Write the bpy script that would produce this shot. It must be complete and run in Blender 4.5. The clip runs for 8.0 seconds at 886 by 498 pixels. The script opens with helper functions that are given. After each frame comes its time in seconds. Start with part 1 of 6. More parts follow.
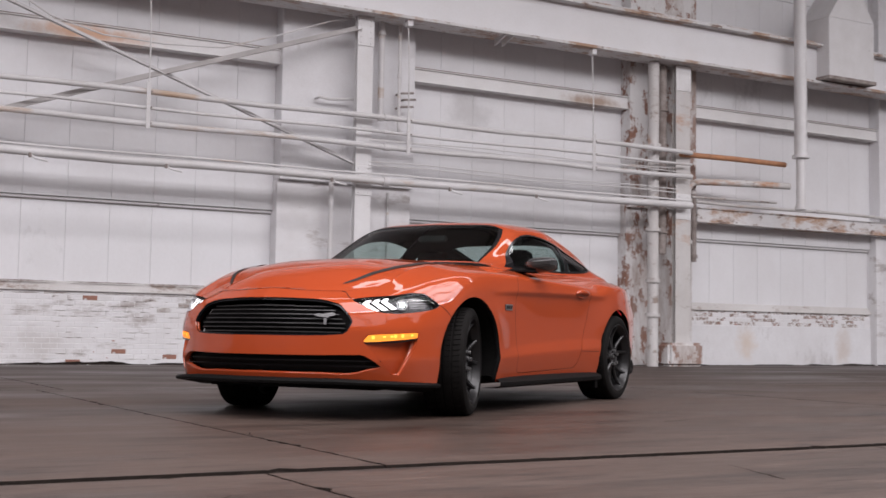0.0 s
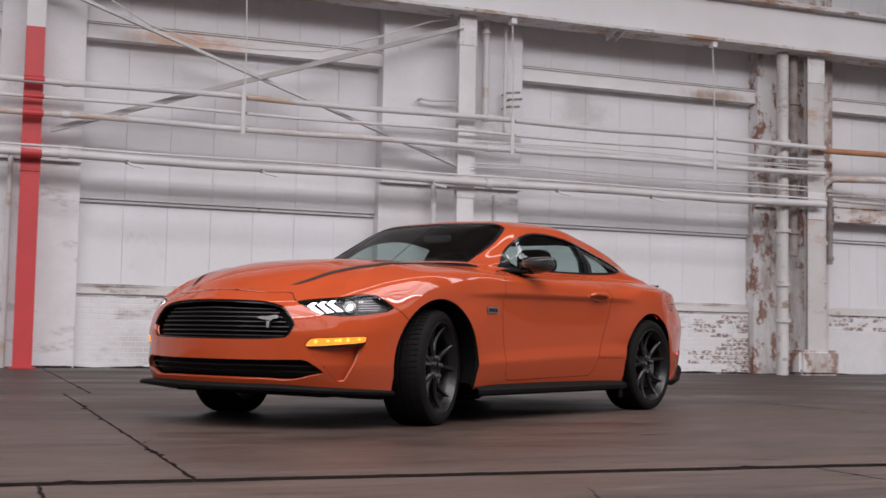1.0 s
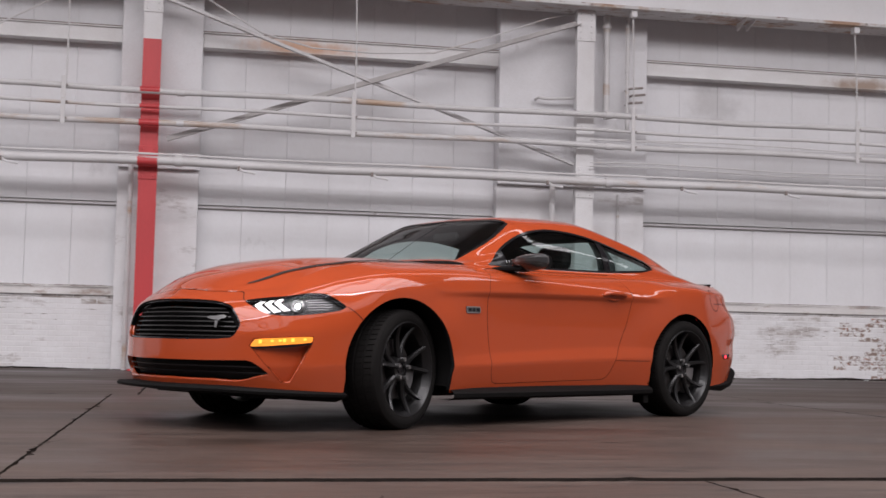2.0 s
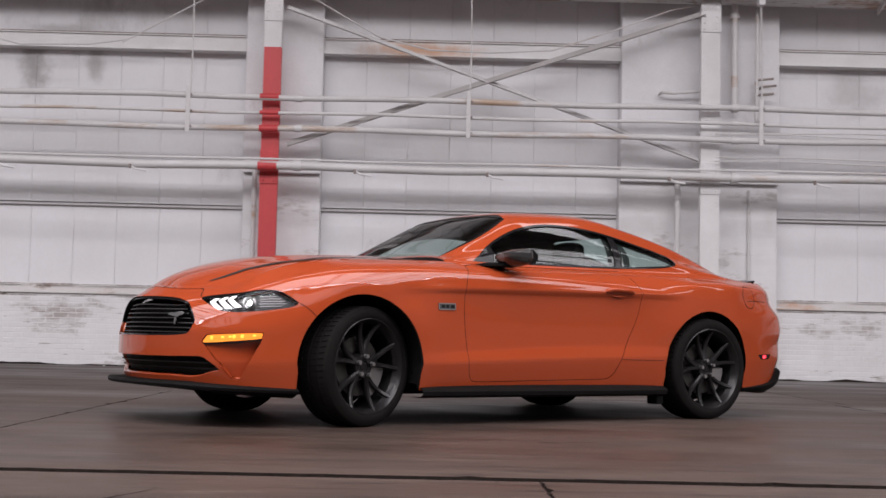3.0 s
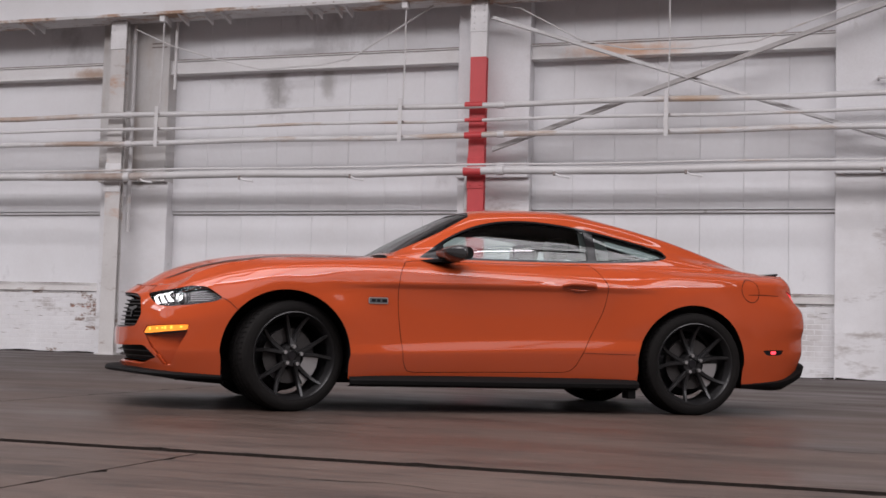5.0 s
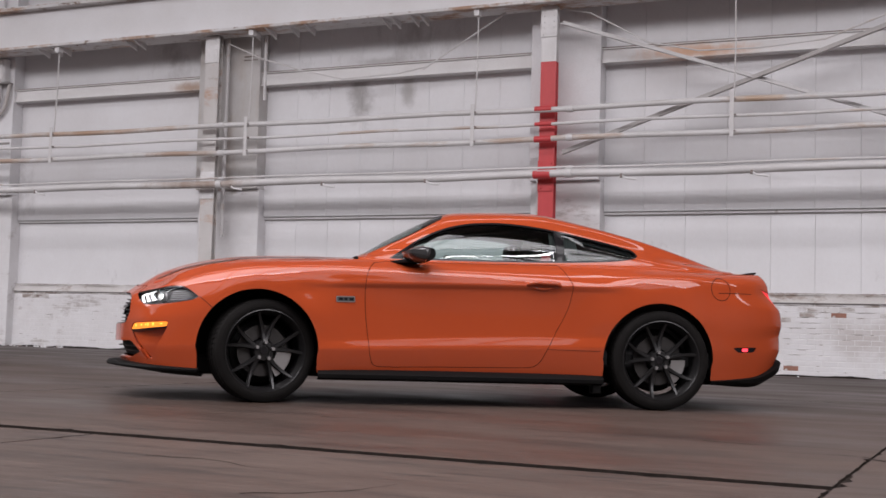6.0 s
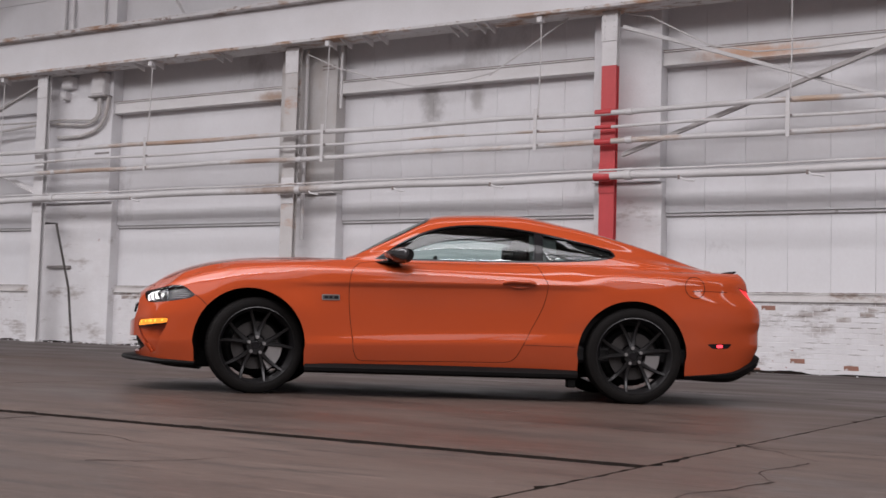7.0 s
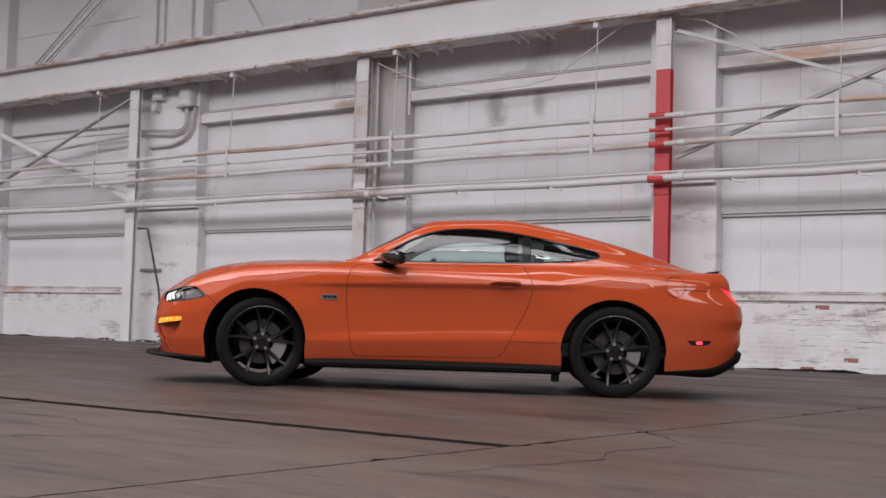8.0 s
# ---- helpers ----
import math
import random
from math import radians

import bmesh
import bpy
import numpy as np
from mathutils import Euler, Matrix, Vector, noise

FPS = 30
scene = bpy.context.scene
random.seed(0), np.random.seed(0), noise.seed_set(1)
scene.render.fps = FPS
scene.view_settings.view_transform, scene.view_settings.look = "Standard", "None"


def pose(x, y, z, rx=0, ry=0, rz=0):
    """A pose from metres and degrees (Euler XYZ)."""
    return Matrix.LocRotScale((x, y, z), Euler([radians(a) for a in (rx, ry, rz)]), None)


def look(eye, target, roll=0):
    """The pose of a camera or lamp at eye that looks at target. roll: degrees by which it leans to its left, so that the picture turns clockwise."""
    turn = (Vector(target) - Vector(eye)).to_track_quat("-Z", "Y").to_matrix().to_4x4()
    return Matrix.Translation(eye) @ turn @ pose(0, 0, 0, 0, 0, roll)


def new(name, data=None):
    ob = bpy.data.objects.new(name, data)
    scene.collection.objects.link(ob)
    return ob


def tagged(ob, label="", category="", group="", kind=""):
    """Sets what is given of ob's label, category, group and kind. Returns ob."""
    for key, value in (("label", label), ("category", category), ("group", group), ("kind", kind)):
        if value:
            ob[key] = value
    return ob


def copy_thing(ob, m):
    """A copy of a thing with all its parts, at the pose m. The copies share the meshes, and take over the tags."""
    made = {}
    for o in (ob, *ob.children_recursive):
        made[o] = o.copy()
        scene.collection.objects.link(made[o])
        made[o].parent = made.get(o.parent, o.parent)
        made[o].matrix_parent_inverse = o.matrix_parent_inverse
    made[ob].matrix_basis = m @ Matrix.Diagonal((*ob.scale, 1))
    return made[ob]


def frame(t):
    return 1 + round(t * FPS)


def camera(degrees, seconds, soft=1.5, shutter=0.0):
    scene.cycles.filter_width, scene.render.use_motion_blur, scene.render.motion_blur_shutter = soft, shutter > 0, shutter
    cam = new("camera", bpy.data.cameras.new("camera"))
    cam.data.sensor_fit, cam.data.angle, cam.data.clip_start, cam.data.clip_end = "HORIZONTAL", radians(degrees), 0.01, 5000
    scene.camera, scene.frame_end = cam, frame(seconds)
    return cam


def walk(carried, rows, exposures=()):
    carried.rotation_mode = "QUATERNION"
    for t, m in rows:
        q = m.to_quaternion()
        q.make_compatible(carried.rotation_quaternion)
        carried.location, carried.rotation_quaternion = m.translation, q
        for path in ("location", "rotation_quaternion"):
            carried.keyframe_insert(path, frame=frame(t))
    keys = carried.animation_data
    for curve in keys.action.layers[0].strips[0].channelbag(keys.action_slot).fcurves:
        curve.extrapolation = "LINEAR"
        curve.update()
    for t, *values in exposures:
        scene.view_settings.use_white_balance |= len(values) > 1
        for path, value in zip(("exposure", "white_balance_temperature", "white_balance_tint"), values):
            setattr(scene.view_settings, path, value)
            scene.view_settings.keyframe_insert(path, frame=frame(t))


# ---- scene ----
cam = camera(38.98, 8.0, 1.55, 0.3)
PATH = [
    (0, (-5.006, -8.292, 0.514), (-4.013, -6.561, 0.649), 0.9),
    (0.5, (-4.278, -8.381, 0.518), (-3.417, -6.582, 0.657), 1.1),
    (1, (-3.537, -8.461, 0.524), (-2.826, -6.597, 0.664), 1.1),
    (1.5, (-2.795, -8.516, 0.523), (-2.245, -6.598, 0.665), 1.1),
    (3, (-0.583, -8.602, 0.514), (-0.552, -6.608, 0.655), 1.3),
    (3.5, (0.161, -8.614, 0.514), (0.014, -6.625, 0.653), 1.3),
    (4, (0.897, -8.607, 0.512), (0.581, -6.637, 0.649), 1.4),
    (4.5, (1.614, -8.59, 0.516), (1.146, -6.65, 0.65), 1.5),
    (6, (3.633, -8.504, 0.506), (2.795, -6.693, 0.636), 1.6),
    (6.5, (4.241, -8.47, 0.5), (3.304, -6.708, 0.63), 1.7),
    (7, (4.821, -8.442, 0.493), (3.792, -6.731, 0.621), 1.7),
    (7.5, (5.391, -8.414, 0.489), (4.278, -6.757, 0.616), 1.7),
    (8, (5.948, -8.391, 0.489), (4.758, -6.788, 0.614), 1.7),
]
walk(cam, [(t, look(eye, target, roll)) for t, eye, target, roll in PATH], [(0.0, 0.14), (0.5, 0.10), (1.5, 0.0), (8.0, 0.0)])
# ---- light ----
world = bpy.data.worlds.new("world")
scene.world = world
world.use_nodes = True
world.node_tree.nodes["Background"].inputs[0].default_value = (0.75, 0.8, 0.9, 1)
world.node_tree.nodes["Background"].inputs[1].default_value = 0.3

# y of each roof light, its width and power; powers set to balance wall and car
# roof lights: middle, width, power, and the stretch of the roof that they take
SKYLIGHTS = [(-18.0, 9.0, 2500, -30.0, 25.0), (-11.7, 0.5, 2400, -29.5, 25.5), (-7.4, 7.4, 8100, -29.5, 25.5), (1.5, 0.8, 850, -29.5, 25.5)]
ROOF_Z = 10.6
HALL_X = (-34.0, 30.0)
HALL_Y = (-32.0, 9.75)
for y, w, power, x0, x1 in SKYLIGHTS:
    lamp = bpy.data.lights.new("skylight_daylight", 'AREA')
    lamp.shape = 'RECTANGLE'
    lamp.size, lamp.size_y = x1 - x0, w
    lamp.energy = power
    lamp.color = (1.0, 0.96, 0.995)
    ob = new("skylight_daylight", lamp)
    ob.matrix_world = pose((x0 + x1) / 2, y, ROOF_Z + 0.006, 0, 0, 0)


# ---- materials ----
def material(name, base, dark=None, rough=0.5, metal=0.0, scale=4.0, fine=60.0, bump=0.0, coat=0.0, amount=0.5,
             rough_var=0.0, stretch=(1, 1, 1), per_object=0.0, spec=0.5):
    """A surface with two scales of noise between base and dark, optional relief and clear coat."""
    m = bpy.data.materials.new(name)
    m.use_nodes = True
    t = m.node_tree
    n, l = t.nodes, t.links
    b = n["Principled BSDF"]
    b.inputs["Roughness"].default_value = rough
    b.inputs["Metallic"].default_value = metal
    b.inputs["Specular IOR Level"].default_value = spec
    b.inputs["Coat Weight"].default_value = coat
    b.inputs["Coat Roughness"].default_value = 0.035
    b.inputs["Base Color"].default_value = (*base, 1)
    if dark is None and not bump:
        return m
    co = n.new("ShaderNodeTexCoord")
    mp = n.new("ShaderNodeMapping")
    mp.inputs["Scale"].default_value = stretch
    l.new(co.outputs["Object"], mp.inputs["Vector"])
    big = n.new("ShaderNodeTexNoise")
    big.inputs["Scale"].default_value = scale
    big.inputs["Detail"].default_value = 6
    big.inputs["Roughness"].default_value = 0.62
    l.new(mp.outputs[0], big.inputs["Vector"])
    small = n.new("ShaderNodeTexNoise")
    small.inputs["Scale"].default_value = fine
    small.inputs["Detail"].default_value = 4
    l.new(mp.outputs[0], small.inputs["Vector"])
    if dark is not None:
        ramp = n.new("ShaderNodeValToRGB")
        ramp.color_ramp.elements[0].position = 0.5 - 0.5 * amount
        ramp.color_ramp.elements[1].position = 0.5 + 0.3 * amount
        ramp.color_ramp.elements[0].color = (*dark, 1)
        ramp.color_ramp.elements[1].color = (*base, 1)
        add = n.new("ShaderNodeMath")
        add.operation = 'MULTIPLY_ADD'
        add.inputs[1].default_value = 0.3
        l.new(small.outputs["Fac"], add.inputs[0])
        sub = n.new("ShaderNodeMath")
        sub.operation = 'SUBTRACT'
        sub.inputs[1].default_value = 0.15
        l.new(big.outputs["Fac"], sub.inputs[0])
        l.new(sub.outputs[0], add.inputs[2])
        l.new(add.outputs[0], ramp.inputs["Fac"])
        out = ramp.outputs["Color"]
        if per_object:
            info = n.new("ShaderNodeObjectInfo")
            mr = n.new("ShaderNodeMapRange")
            mr.inputs["To Min"].default_value = 1 - per_object
            mr.inputs["To Max"].default_value = 1
            l.new(info.outputs["Random"], mr.inputs["Value"])
            mul = n.new("ShaderNodeMix")
            mul.data_type, mul.blend_type = 'RGBA', 'MULTIPLY'
            mul.inputs["Factor"].default_value = 1
            l.new(out, mul.inputs["A"])
            l.new(mr.outputs[0], mul.inputs["B"])
            out = mul.outputs["Result"]
        l.new(out, b.inputs["Base Color"])
    if rough_var:
        mr = n.new("ShaderNodeMapRange")
        mr.inputs["From Min"].default_value = 0.3
        mr.inputs["From Max"].default_value = 0.7
        mr.inputs["To Min"].default_value = max(0.02, rough - rough_var)
        mr.inputs["To Max"].default_value = min(1, rough + rough_var)
        l.new(big.outputs["Fac"], mr.inputs["Value"])
        l.new(mr.outputs[0], b.inputs["Roughness"])
    if bump:
        bp = n.new("ShaderNodeBump")
        bp.inputs["Strength"].default_value = bump
        bp.inputs["Distance"].default_value = 0.01
        mix = n.new("ShaderNodeMath")
        mix.operation = 'ADD'
        l.new(small.outputs["Fac"], mix.inputs[0])
        l.new(big.outputs["Fac"], mix.inputs[1])
        l.new(mix.outputs[0], bp.inputs["Height"])
        l.new(bp.outputs[0], b.inputs["Normal"])
    return m


def over(m, colour, scale, low, high, stretch=(1, 1, 1), detail=8.0, rough=None, seed=0.0):
    """Adds patches of another colour (rust, bare brick, dirt) where a noise passes low..high."""
    t = m.node_tree
    n, l = t.nodes, t.links
    b = n["Principled BSDF"]
    co = n.new("ShaderNodeTexCoord")
    mp = n.new("ShaderNodeMapping")
    mp.inputs["Scale"].default_value = stretch
    mp.inputs["Location"].default_value = (seed, seed * 0.7, seed * 1.3)
    l.new(co.outputs["Object"], mp.inputs["Vector"])
    noise_tex = n.new("ShaderNodeTexNoise")
    noise_tex.inputs["Scale"].default_value = scale
    noise_tex.inputs["Detail"].default_value = detail
    noise_tex.inputs["Roughness"].default_value = 0.7
    l.new(mp.outputs[0], noise_tex.inputs["Vector"])
    mr = n.new("ShaderNodeMapRange")
    mr.inputs["From Min"].default_value = low
    mr.inputs["From Max"].default_value = high
    l.new(noise_tex.outputs["Fac"], mr.inputs["Value"])
    mix = n.new("ShaderNodeMix")
    mix.data_type = 'RGBA'
    l.new(mr.outputs[0], mix.inputs["Factor"])
    base = b.inputs["Base Color"]
    if base.is_linked:
        l.new(base.links[0].from_socket, mix.inputs["A"])
    else:
        mix.inputs["A"].default_value = base.default_value
    mix.inputs["B"].default_value = (*colour, 1)
    l.new(mix.outputs["Result"], base)
    return m


def spot(m, colour, centre, size, strength):
    """Adds one soft-edged, ragged stain of its own shape at a place on the wall."""
    t = m.node_tree
    n, l = t.nodes, t.links
    b = n["Principled BSDF"]
    co = n.new("ShaderNodeTexCoord")
    mp = n.new("ShaderNodeMapping")
    mp.inputs["Location"].default_value = tuple(-c / s for c, s in zip(centre, size))
    mp.inputs["Scale"].default_value = tuple(1 / s for s in size)
    l.new(co.outputs["Object"], mp.inputs["Vector"])
    ln = n.new("ShaderNodeVectorMath")
    ln.operation = 'LENGTH'
    l.new(mp.outputs[0], ln.inputs[0])
    nz = n.new("ShaderNodeTexNoise")
    nz.inputs["Scale"].default_value = 3.5
    nz.inputs["Detail"].default_value = 7
    nz.inputs["Roughness"].default_value = 0.65
    l.new(co.outputs["Object"], nz.inputs["Vector"])
    add = n.new("ShaderNodeMath")
    add.operation = 'MULTIPLY_ADD'
    add.inputs[1].default_value = 1.5
    l.new(nz.outputs["Fac"], add.inputs[0])
    l.new(ln.outputs["Value"], add.inputs[2])
    mr = n.new("ShaderNodeMapRange")
    mr.interpolation_type = 'SMOOTHSTEP'
    mr.inputs["From Min"].default_value = 1.75
    mr.inputs["From Max"].default_value = 0.85
    mr.inputs["To Max"].default_value = strength
    l.new(add.outputs[0], mr.inputs["Value"])
    mix = n.new("ShaderNodeMix")
    mix.data_type = 'RGBA'
    l.new(mr.outputs[0], mix.inputs["Factor"])
    base = b.inputs["Base Color"]
    l.new(base.links[0].from_socket, mix.inputs["A"])
    mix.inputs["B"].default_value = (*colour, 1)
    l.new(mix.outputs["Result"], base)
    return m


def glass(name, tint, rough=0.0, low=0.09, high=0.7):
    """Thin tinted pane: clear see-through mixed with a mirror by Fresnel."""
    m = bpy.data.materials.new(name)
    m.use_nodes = True
    n, l = m.node_tree.nodes, m.node_tree.links
    n.remove(n["Principled BSDF"])
    tr = n.new("ShaderNodeBsdfTransparent")
    tr.inputs["Color"].default_value = (*tint, 1)
    gl = n.new("ShaderNodeBsdfGlossy")
    gl.inputs["Roughness"].default_value = rough
    lw = n.new("ShaderNodeLayerWeight")
    lw.inputs["Blend"].default_value = 0.5
    pw = n.new("ShaderNodeMath")
    pw.operation = 'POWER'
    pw.inputs[1].default_value = 5.0
    l.new(lw.outputs["Facing"], pw.inputs[0])
    fr = n.new("ShaderNodeMath")
    fr.operation = 'MULTIPLY_ADD'
    fr.inputs[1].default_value = high
    fr.inputs[2].default_value = low
    l.new(pw.outputs[0], fr.inputs[0])
    mx = n.new("ShaderNodeMixShader")
    l.new(fr.outputs[0], mx.inputs[0])
    l.new(tr.outputs[0], mx.inputs[1])
    l.new(gl.outputs[0], mx.inputs[2])
    l.new(mx.outputs[0], n["Material Output"].inputs[0])
    return m


def glow(name, colour, strength):
    m = bpy.data.materials.new(name)
    m.use_nodes = True
    b = m.node_tree.nodes["Principled BSDF"]
    b.inputs["Base Color"].default_value = (*colour, 1)
    b.inputs["Emission Color"].default_value = (*colour, 1)
    b.inputs["Emission Strength"].default_value = strength
    return m


WHITE_A, WHITE_B = (0.774, 0.770, 0.791), (0.637, 0.62, 0.628)
M = {}
M["panel"] = over(material("painted_panel", WHITE_A, (0.69, 0.675, 0.685), 0.6, 0, 0.9, 25, 0.06, amount=0.7, stretch=(1, 1, 0.7), per_object=0.03),
                  (0.36, 0.34, 0.34), 0.55, 0.60, 0.78, (1, 1, 0.6), seed=4)
M["plaster"] = over(material("painted_plaster", WHITE_A, WHITE_B, 0.65, 0, 1.2, 30, 0.1, amount=0.7),
                    (0.40, 0.37, 0.36), 1.3, 0.60, 0.8, (1, 1, 0.5), seed=2)
M["brick"] = over(over(material("painted_brick", (0.78, 0.77, 0.785), (0.68, 0.66, 0.665), 0.75, 0, 2.5, 70, 0.25, amount=0.6, per_object=0.03),
                       (0.40, 0.36, 0.345), 2.6, 0.56, 0.68, (0.35, 1, 1), seed=7), (0.30, 0.10, 0.06), 2.2, 0.69, 0.705, (0.5, 1, 1), seed=3)
M["mortar"] = material("painted_mortar", (0.77, 0.76, 0.77), (0.66, 0.64, 0.645), 0.9, 0, 2, 50, 0.3, amount=0.6)
M["worn_plaster"] = over(over(material("stained_flaking_plaster", (0.74, 0.73, 0.735), (0.56, 0.53, 0.52), 0.7, 0, 1.0, 30, 0.2, amount=0.8),
                              (0.25, 0.125, 0.088), 4.5, 0.515, 0.565, (1, 1, 0.6), seed=31), (0.36, 0.29, 0.26), 1.1, 0.50, 0.66, (1.4, 1, 0.35), seed=33)
M["stained"] = over(material("stained_plaster", (0.58, 0.565, 0.56), (0.44, 0.415, 0.40), 0.7, 0, 1.0, 30, 0.15, amount=0.8),
                    (0.46, 0.41, 0.375), 1.6, 0.50, 0.68, (1.4, 1, 0.4), seed=35)
# brick under the sill: stains and the sill's shadow share one darker colour
M["brick_dirt_shade"] = over(over(material("dirty_shaded_brick", (0.74, 0.73, 0.735), (0.56, 0.53, 0.52), 0.8, 0, 2.5, 70, 0.3, amount=0.7),
                             (0.33, 0.28, 0.255), 2.8, 0.50, 0.62, (0.5, 1, 1.5), seed=37), (0.17, 0.13, 0.115), 6.0, 0.60, 0.64, (0.6, 1, 1.5), seed=39)
M["rust_edge"] = over(over(material("rust_streaked_flange", (0.72, 0.71, 0.72), (0.52, 0.49, 0.48), 0.6, 0, 1.4, 40, 0.15, amount=0.8),
                           (0.40, 0.25, 0.17), 2.2, 0.50, 0.60, (0.5, 1, 1), seed=51), (0.22, 0.15, 0.12), 6.0, 0.57, 0.63, (0.5, 1, 1), seed=53)
# brace steel with its shadowed underside put into a darker grey
M["shaded_brace"] = over(material("shaded_grey_steel", (0.46, 0.435, 0.43), (0.34, 0.32, 0.31), 0.6, 0, 2, 40, 0.1, amount=0.7), (0.60, 0.58, 0.58), 2.5, 0.58, 0.7, seed=12)
# tone of the unseen walls, chosen for bounce and car reflections
M["far_wall"] = material("unseen_hall_wall", (0.27, 0.26, 0.26), (0.20, 0.19, 0.19), 0.8, 0, 0.6, 12, amount=0.6)
M["bare_brick"] = over(over(material("flaking_painted_brick", (0.76, 0.75, 0.76), (0.60, 0.57, 0.57), 0.8, 0, 4, 70, 0.3, amount=0.7),
                            (0.25, 0.18, 0.15), 16.0, 0.48, 0.53, (1, 1, 1.5), seed=13), (0.33, 0.13, 0.08), 9.0, 0.58, 0.61, (1, 1, 2), seed=17)
M["red_brick"] = over(material("bare_red_brick", (0.34, 0.17, 0.125), (0.24, 0.12, 0.09), 0.85, 0, 9, 70, 0.3, amount=0.7), (0.62, 0.60, 0.60), 14.0, 0.56, 0.62, seed=19)
M["steel"] = over(over(material("white_painted_steel", (0.76, 0.75, 0.76), (0.60, 0.58, 0.575), 0.5, 0, 1.6, 40, 0.08, amount=0.7),
                       (0.33, 0.30, 0.29), 3.0, 0.64, 0.72, (1, 1, 0.5), seed=1), (0.36, 0.17, 0.09), 1.6, 0.70, 0.74, (0.35, 1, 1), seed=9)
M["dull_steel"] = material("dull_white_steel", (0.62, 0.605, 0.61), (0.48, 0.465, 0.46), 0.6, 0, 2, 40, 0.1, amount=0.7)
M["rusty"] = over(over(material("peeling_painted_steel", (0.63, 0.61, 0.605), (0.46, 0.43, 0.41), 0.6, 0, 1.2, 40, 0.12, amount=0.7),
                       (0.30, 0.24, 0.21), 4.0, 0.56, 0.66, (0.5, 1, 1), seed=6), (0.45, 0.22, 0.11), 0.9, 0.58, 0.68, (0.4, 1, 1), seed=5)
M["girt"] = spot(spot(over(material("painted_girt", (0.76, 0.75, 0.755), (0.62, 0.60, 0.59), 0.6, 0, 1.2, 40, 0.12, amount=0.7),
                           (0.42, 0.36, 0.32), 3.0, 0.66, 0.78, (0.4, 1, 1), seed=6), (0.55, 0.30, 0.17), (-0.6, 9.45, 4.69), (1.25, 0.4, 0.16), 0.85),
                 (0.34, 0.24, 0.18), (8.2, 9.45, 4.66), (0.9, 0.4, 0.16), 0.9)
M["girt"] = spot(M["girt"], (0.38, 0.26, 0.19), (-9.6, 9.45, 4.66), (0.6, 0.4, 0.16), 0.9)
M["girder"] = over(over(material("painted_girder_web", (0.77, 0.765, 0.785), (0.68, 0.665, 0.67), 0.5, 0, 0.8, 30, 0.06, amount=0.7),
                        (0.42, 0.34, 0.30), 1.5, 0.68, 0.72, (1, 1, 0.6), seed=6), (0.50, 0.30, 0.20), 0.8, 0.70, 0.74, (0.6, 1, 0.8), seed=5)
M["panel"] = spot(spot(M["panel"], (0.27, 0.25, 0.245), (-6.35, 9.62, 4.30), (0.34, 0.5, 0.62), 0.75), (0.30, 0.28, 0.27), (-5.45, 9.62, 4.36), (0.2, 0.5, 0.4), 0.65)
M["panel"] = spot(spot(M["panel"], (0.32, 0.30, 0.295), (5.75, 9.62, 4.25), (0.6, 0.5, 0.55), 0.4), (0.33, 0.31, 0.30), (-6.0, 9.62, 4.92), (0.7, 0.5, 0.10), 0.5)
M["pipe"] = over(material("white_painted_pipe", (0.68, 0.665, 0.67), (0.54, 0.52, 0.515), 0.45, 0, 1.5, 40, 0.05, amount=0.7),
                 (0.44, 0.30, 0.21), 0.9, 0.57, 0.70, (0.45, 2, 2), seed=8)
for centre, size, tone in (((-11.2, 8.8, 3.82), (2.4, 0.6, 0.14), (0.42, 0.27, 0.18)), ((-9.4, 8.8, 3.38), (1.1, 0.6, 0.12), (0.36, 0.24, 0.17)), ((-9.0, 8.8, 2.85), (1.3, 0.6, 0.16), (0.30, 0.21, 0.16)),
                           ((0.35, 8.8, 3.82), (0.55, 0.6, 0.12), (0.50, 0.34, 0.23)), ((-13.5, 8.8, 3.38), (1.6, 0.6, 0.12), (0.40, 0.27, 0.19))):
    M["pipe"] = spot(M["pipe"], tone, centre, size, 0.85)
M["rust_pipe"] = material("rusted_pipe", (0.50, 0.24, 0.12), (0.30, 0.15, 0.09), 0.7, 0, 3, 40, 0.15)
# grimy steel, also the dark tone drawn into shaded gaps and joints
M["grime_shadow"] = material("dark_grime_and_shadow", (0.20, 0.16, 0.145), (0.40, 0.36, 0.34), 0.75, 0, 5, 50, 0.2, amount=0.5)
M["red"] = over(material("red_painted_steel", (0.58, 0.055, 0.06), (0.46, 0.045, 0.05), 0.45, 0, 2.0, 40, 0.06, amount=0.6, stretch=(1, 1, 0.4)),
                (0.16, 0.03, 0.03), 5.0, 0.66, 0.74, seed=2)
M["concrete"] = over(over(material("worn_concrete_floor", (0.0660, 0.0430, 0.0340), (0.0290, 0.0190, 0.0152), 0.52, 0, 0.55, 22, 0.17, amount=0.85,
                                   rough_var=0.22, stretch=(0.6, 1.6, 1), spec=0.4), (0.0186, 0.0124, 0.0100), 1.3, 0.54, 0.72, (0.35, 1.5, 1), seed=11),
                     (0.0955, 0.0650, 0.0520), 0.8, 0.60, 0.8, (0.4, 1.3, 1), seed=21)
M["concrete"] = over(over(M["concrete"], (0.0159, 0.0109, 0.0087), 7.0, 0.53, 0.67, (0.22, 1.6, 1), seed=41), (0.1127, 0.0777, 0.0629), 11.0, 0.58, 0.70, (0.12, 2.0, 1), seed=43)
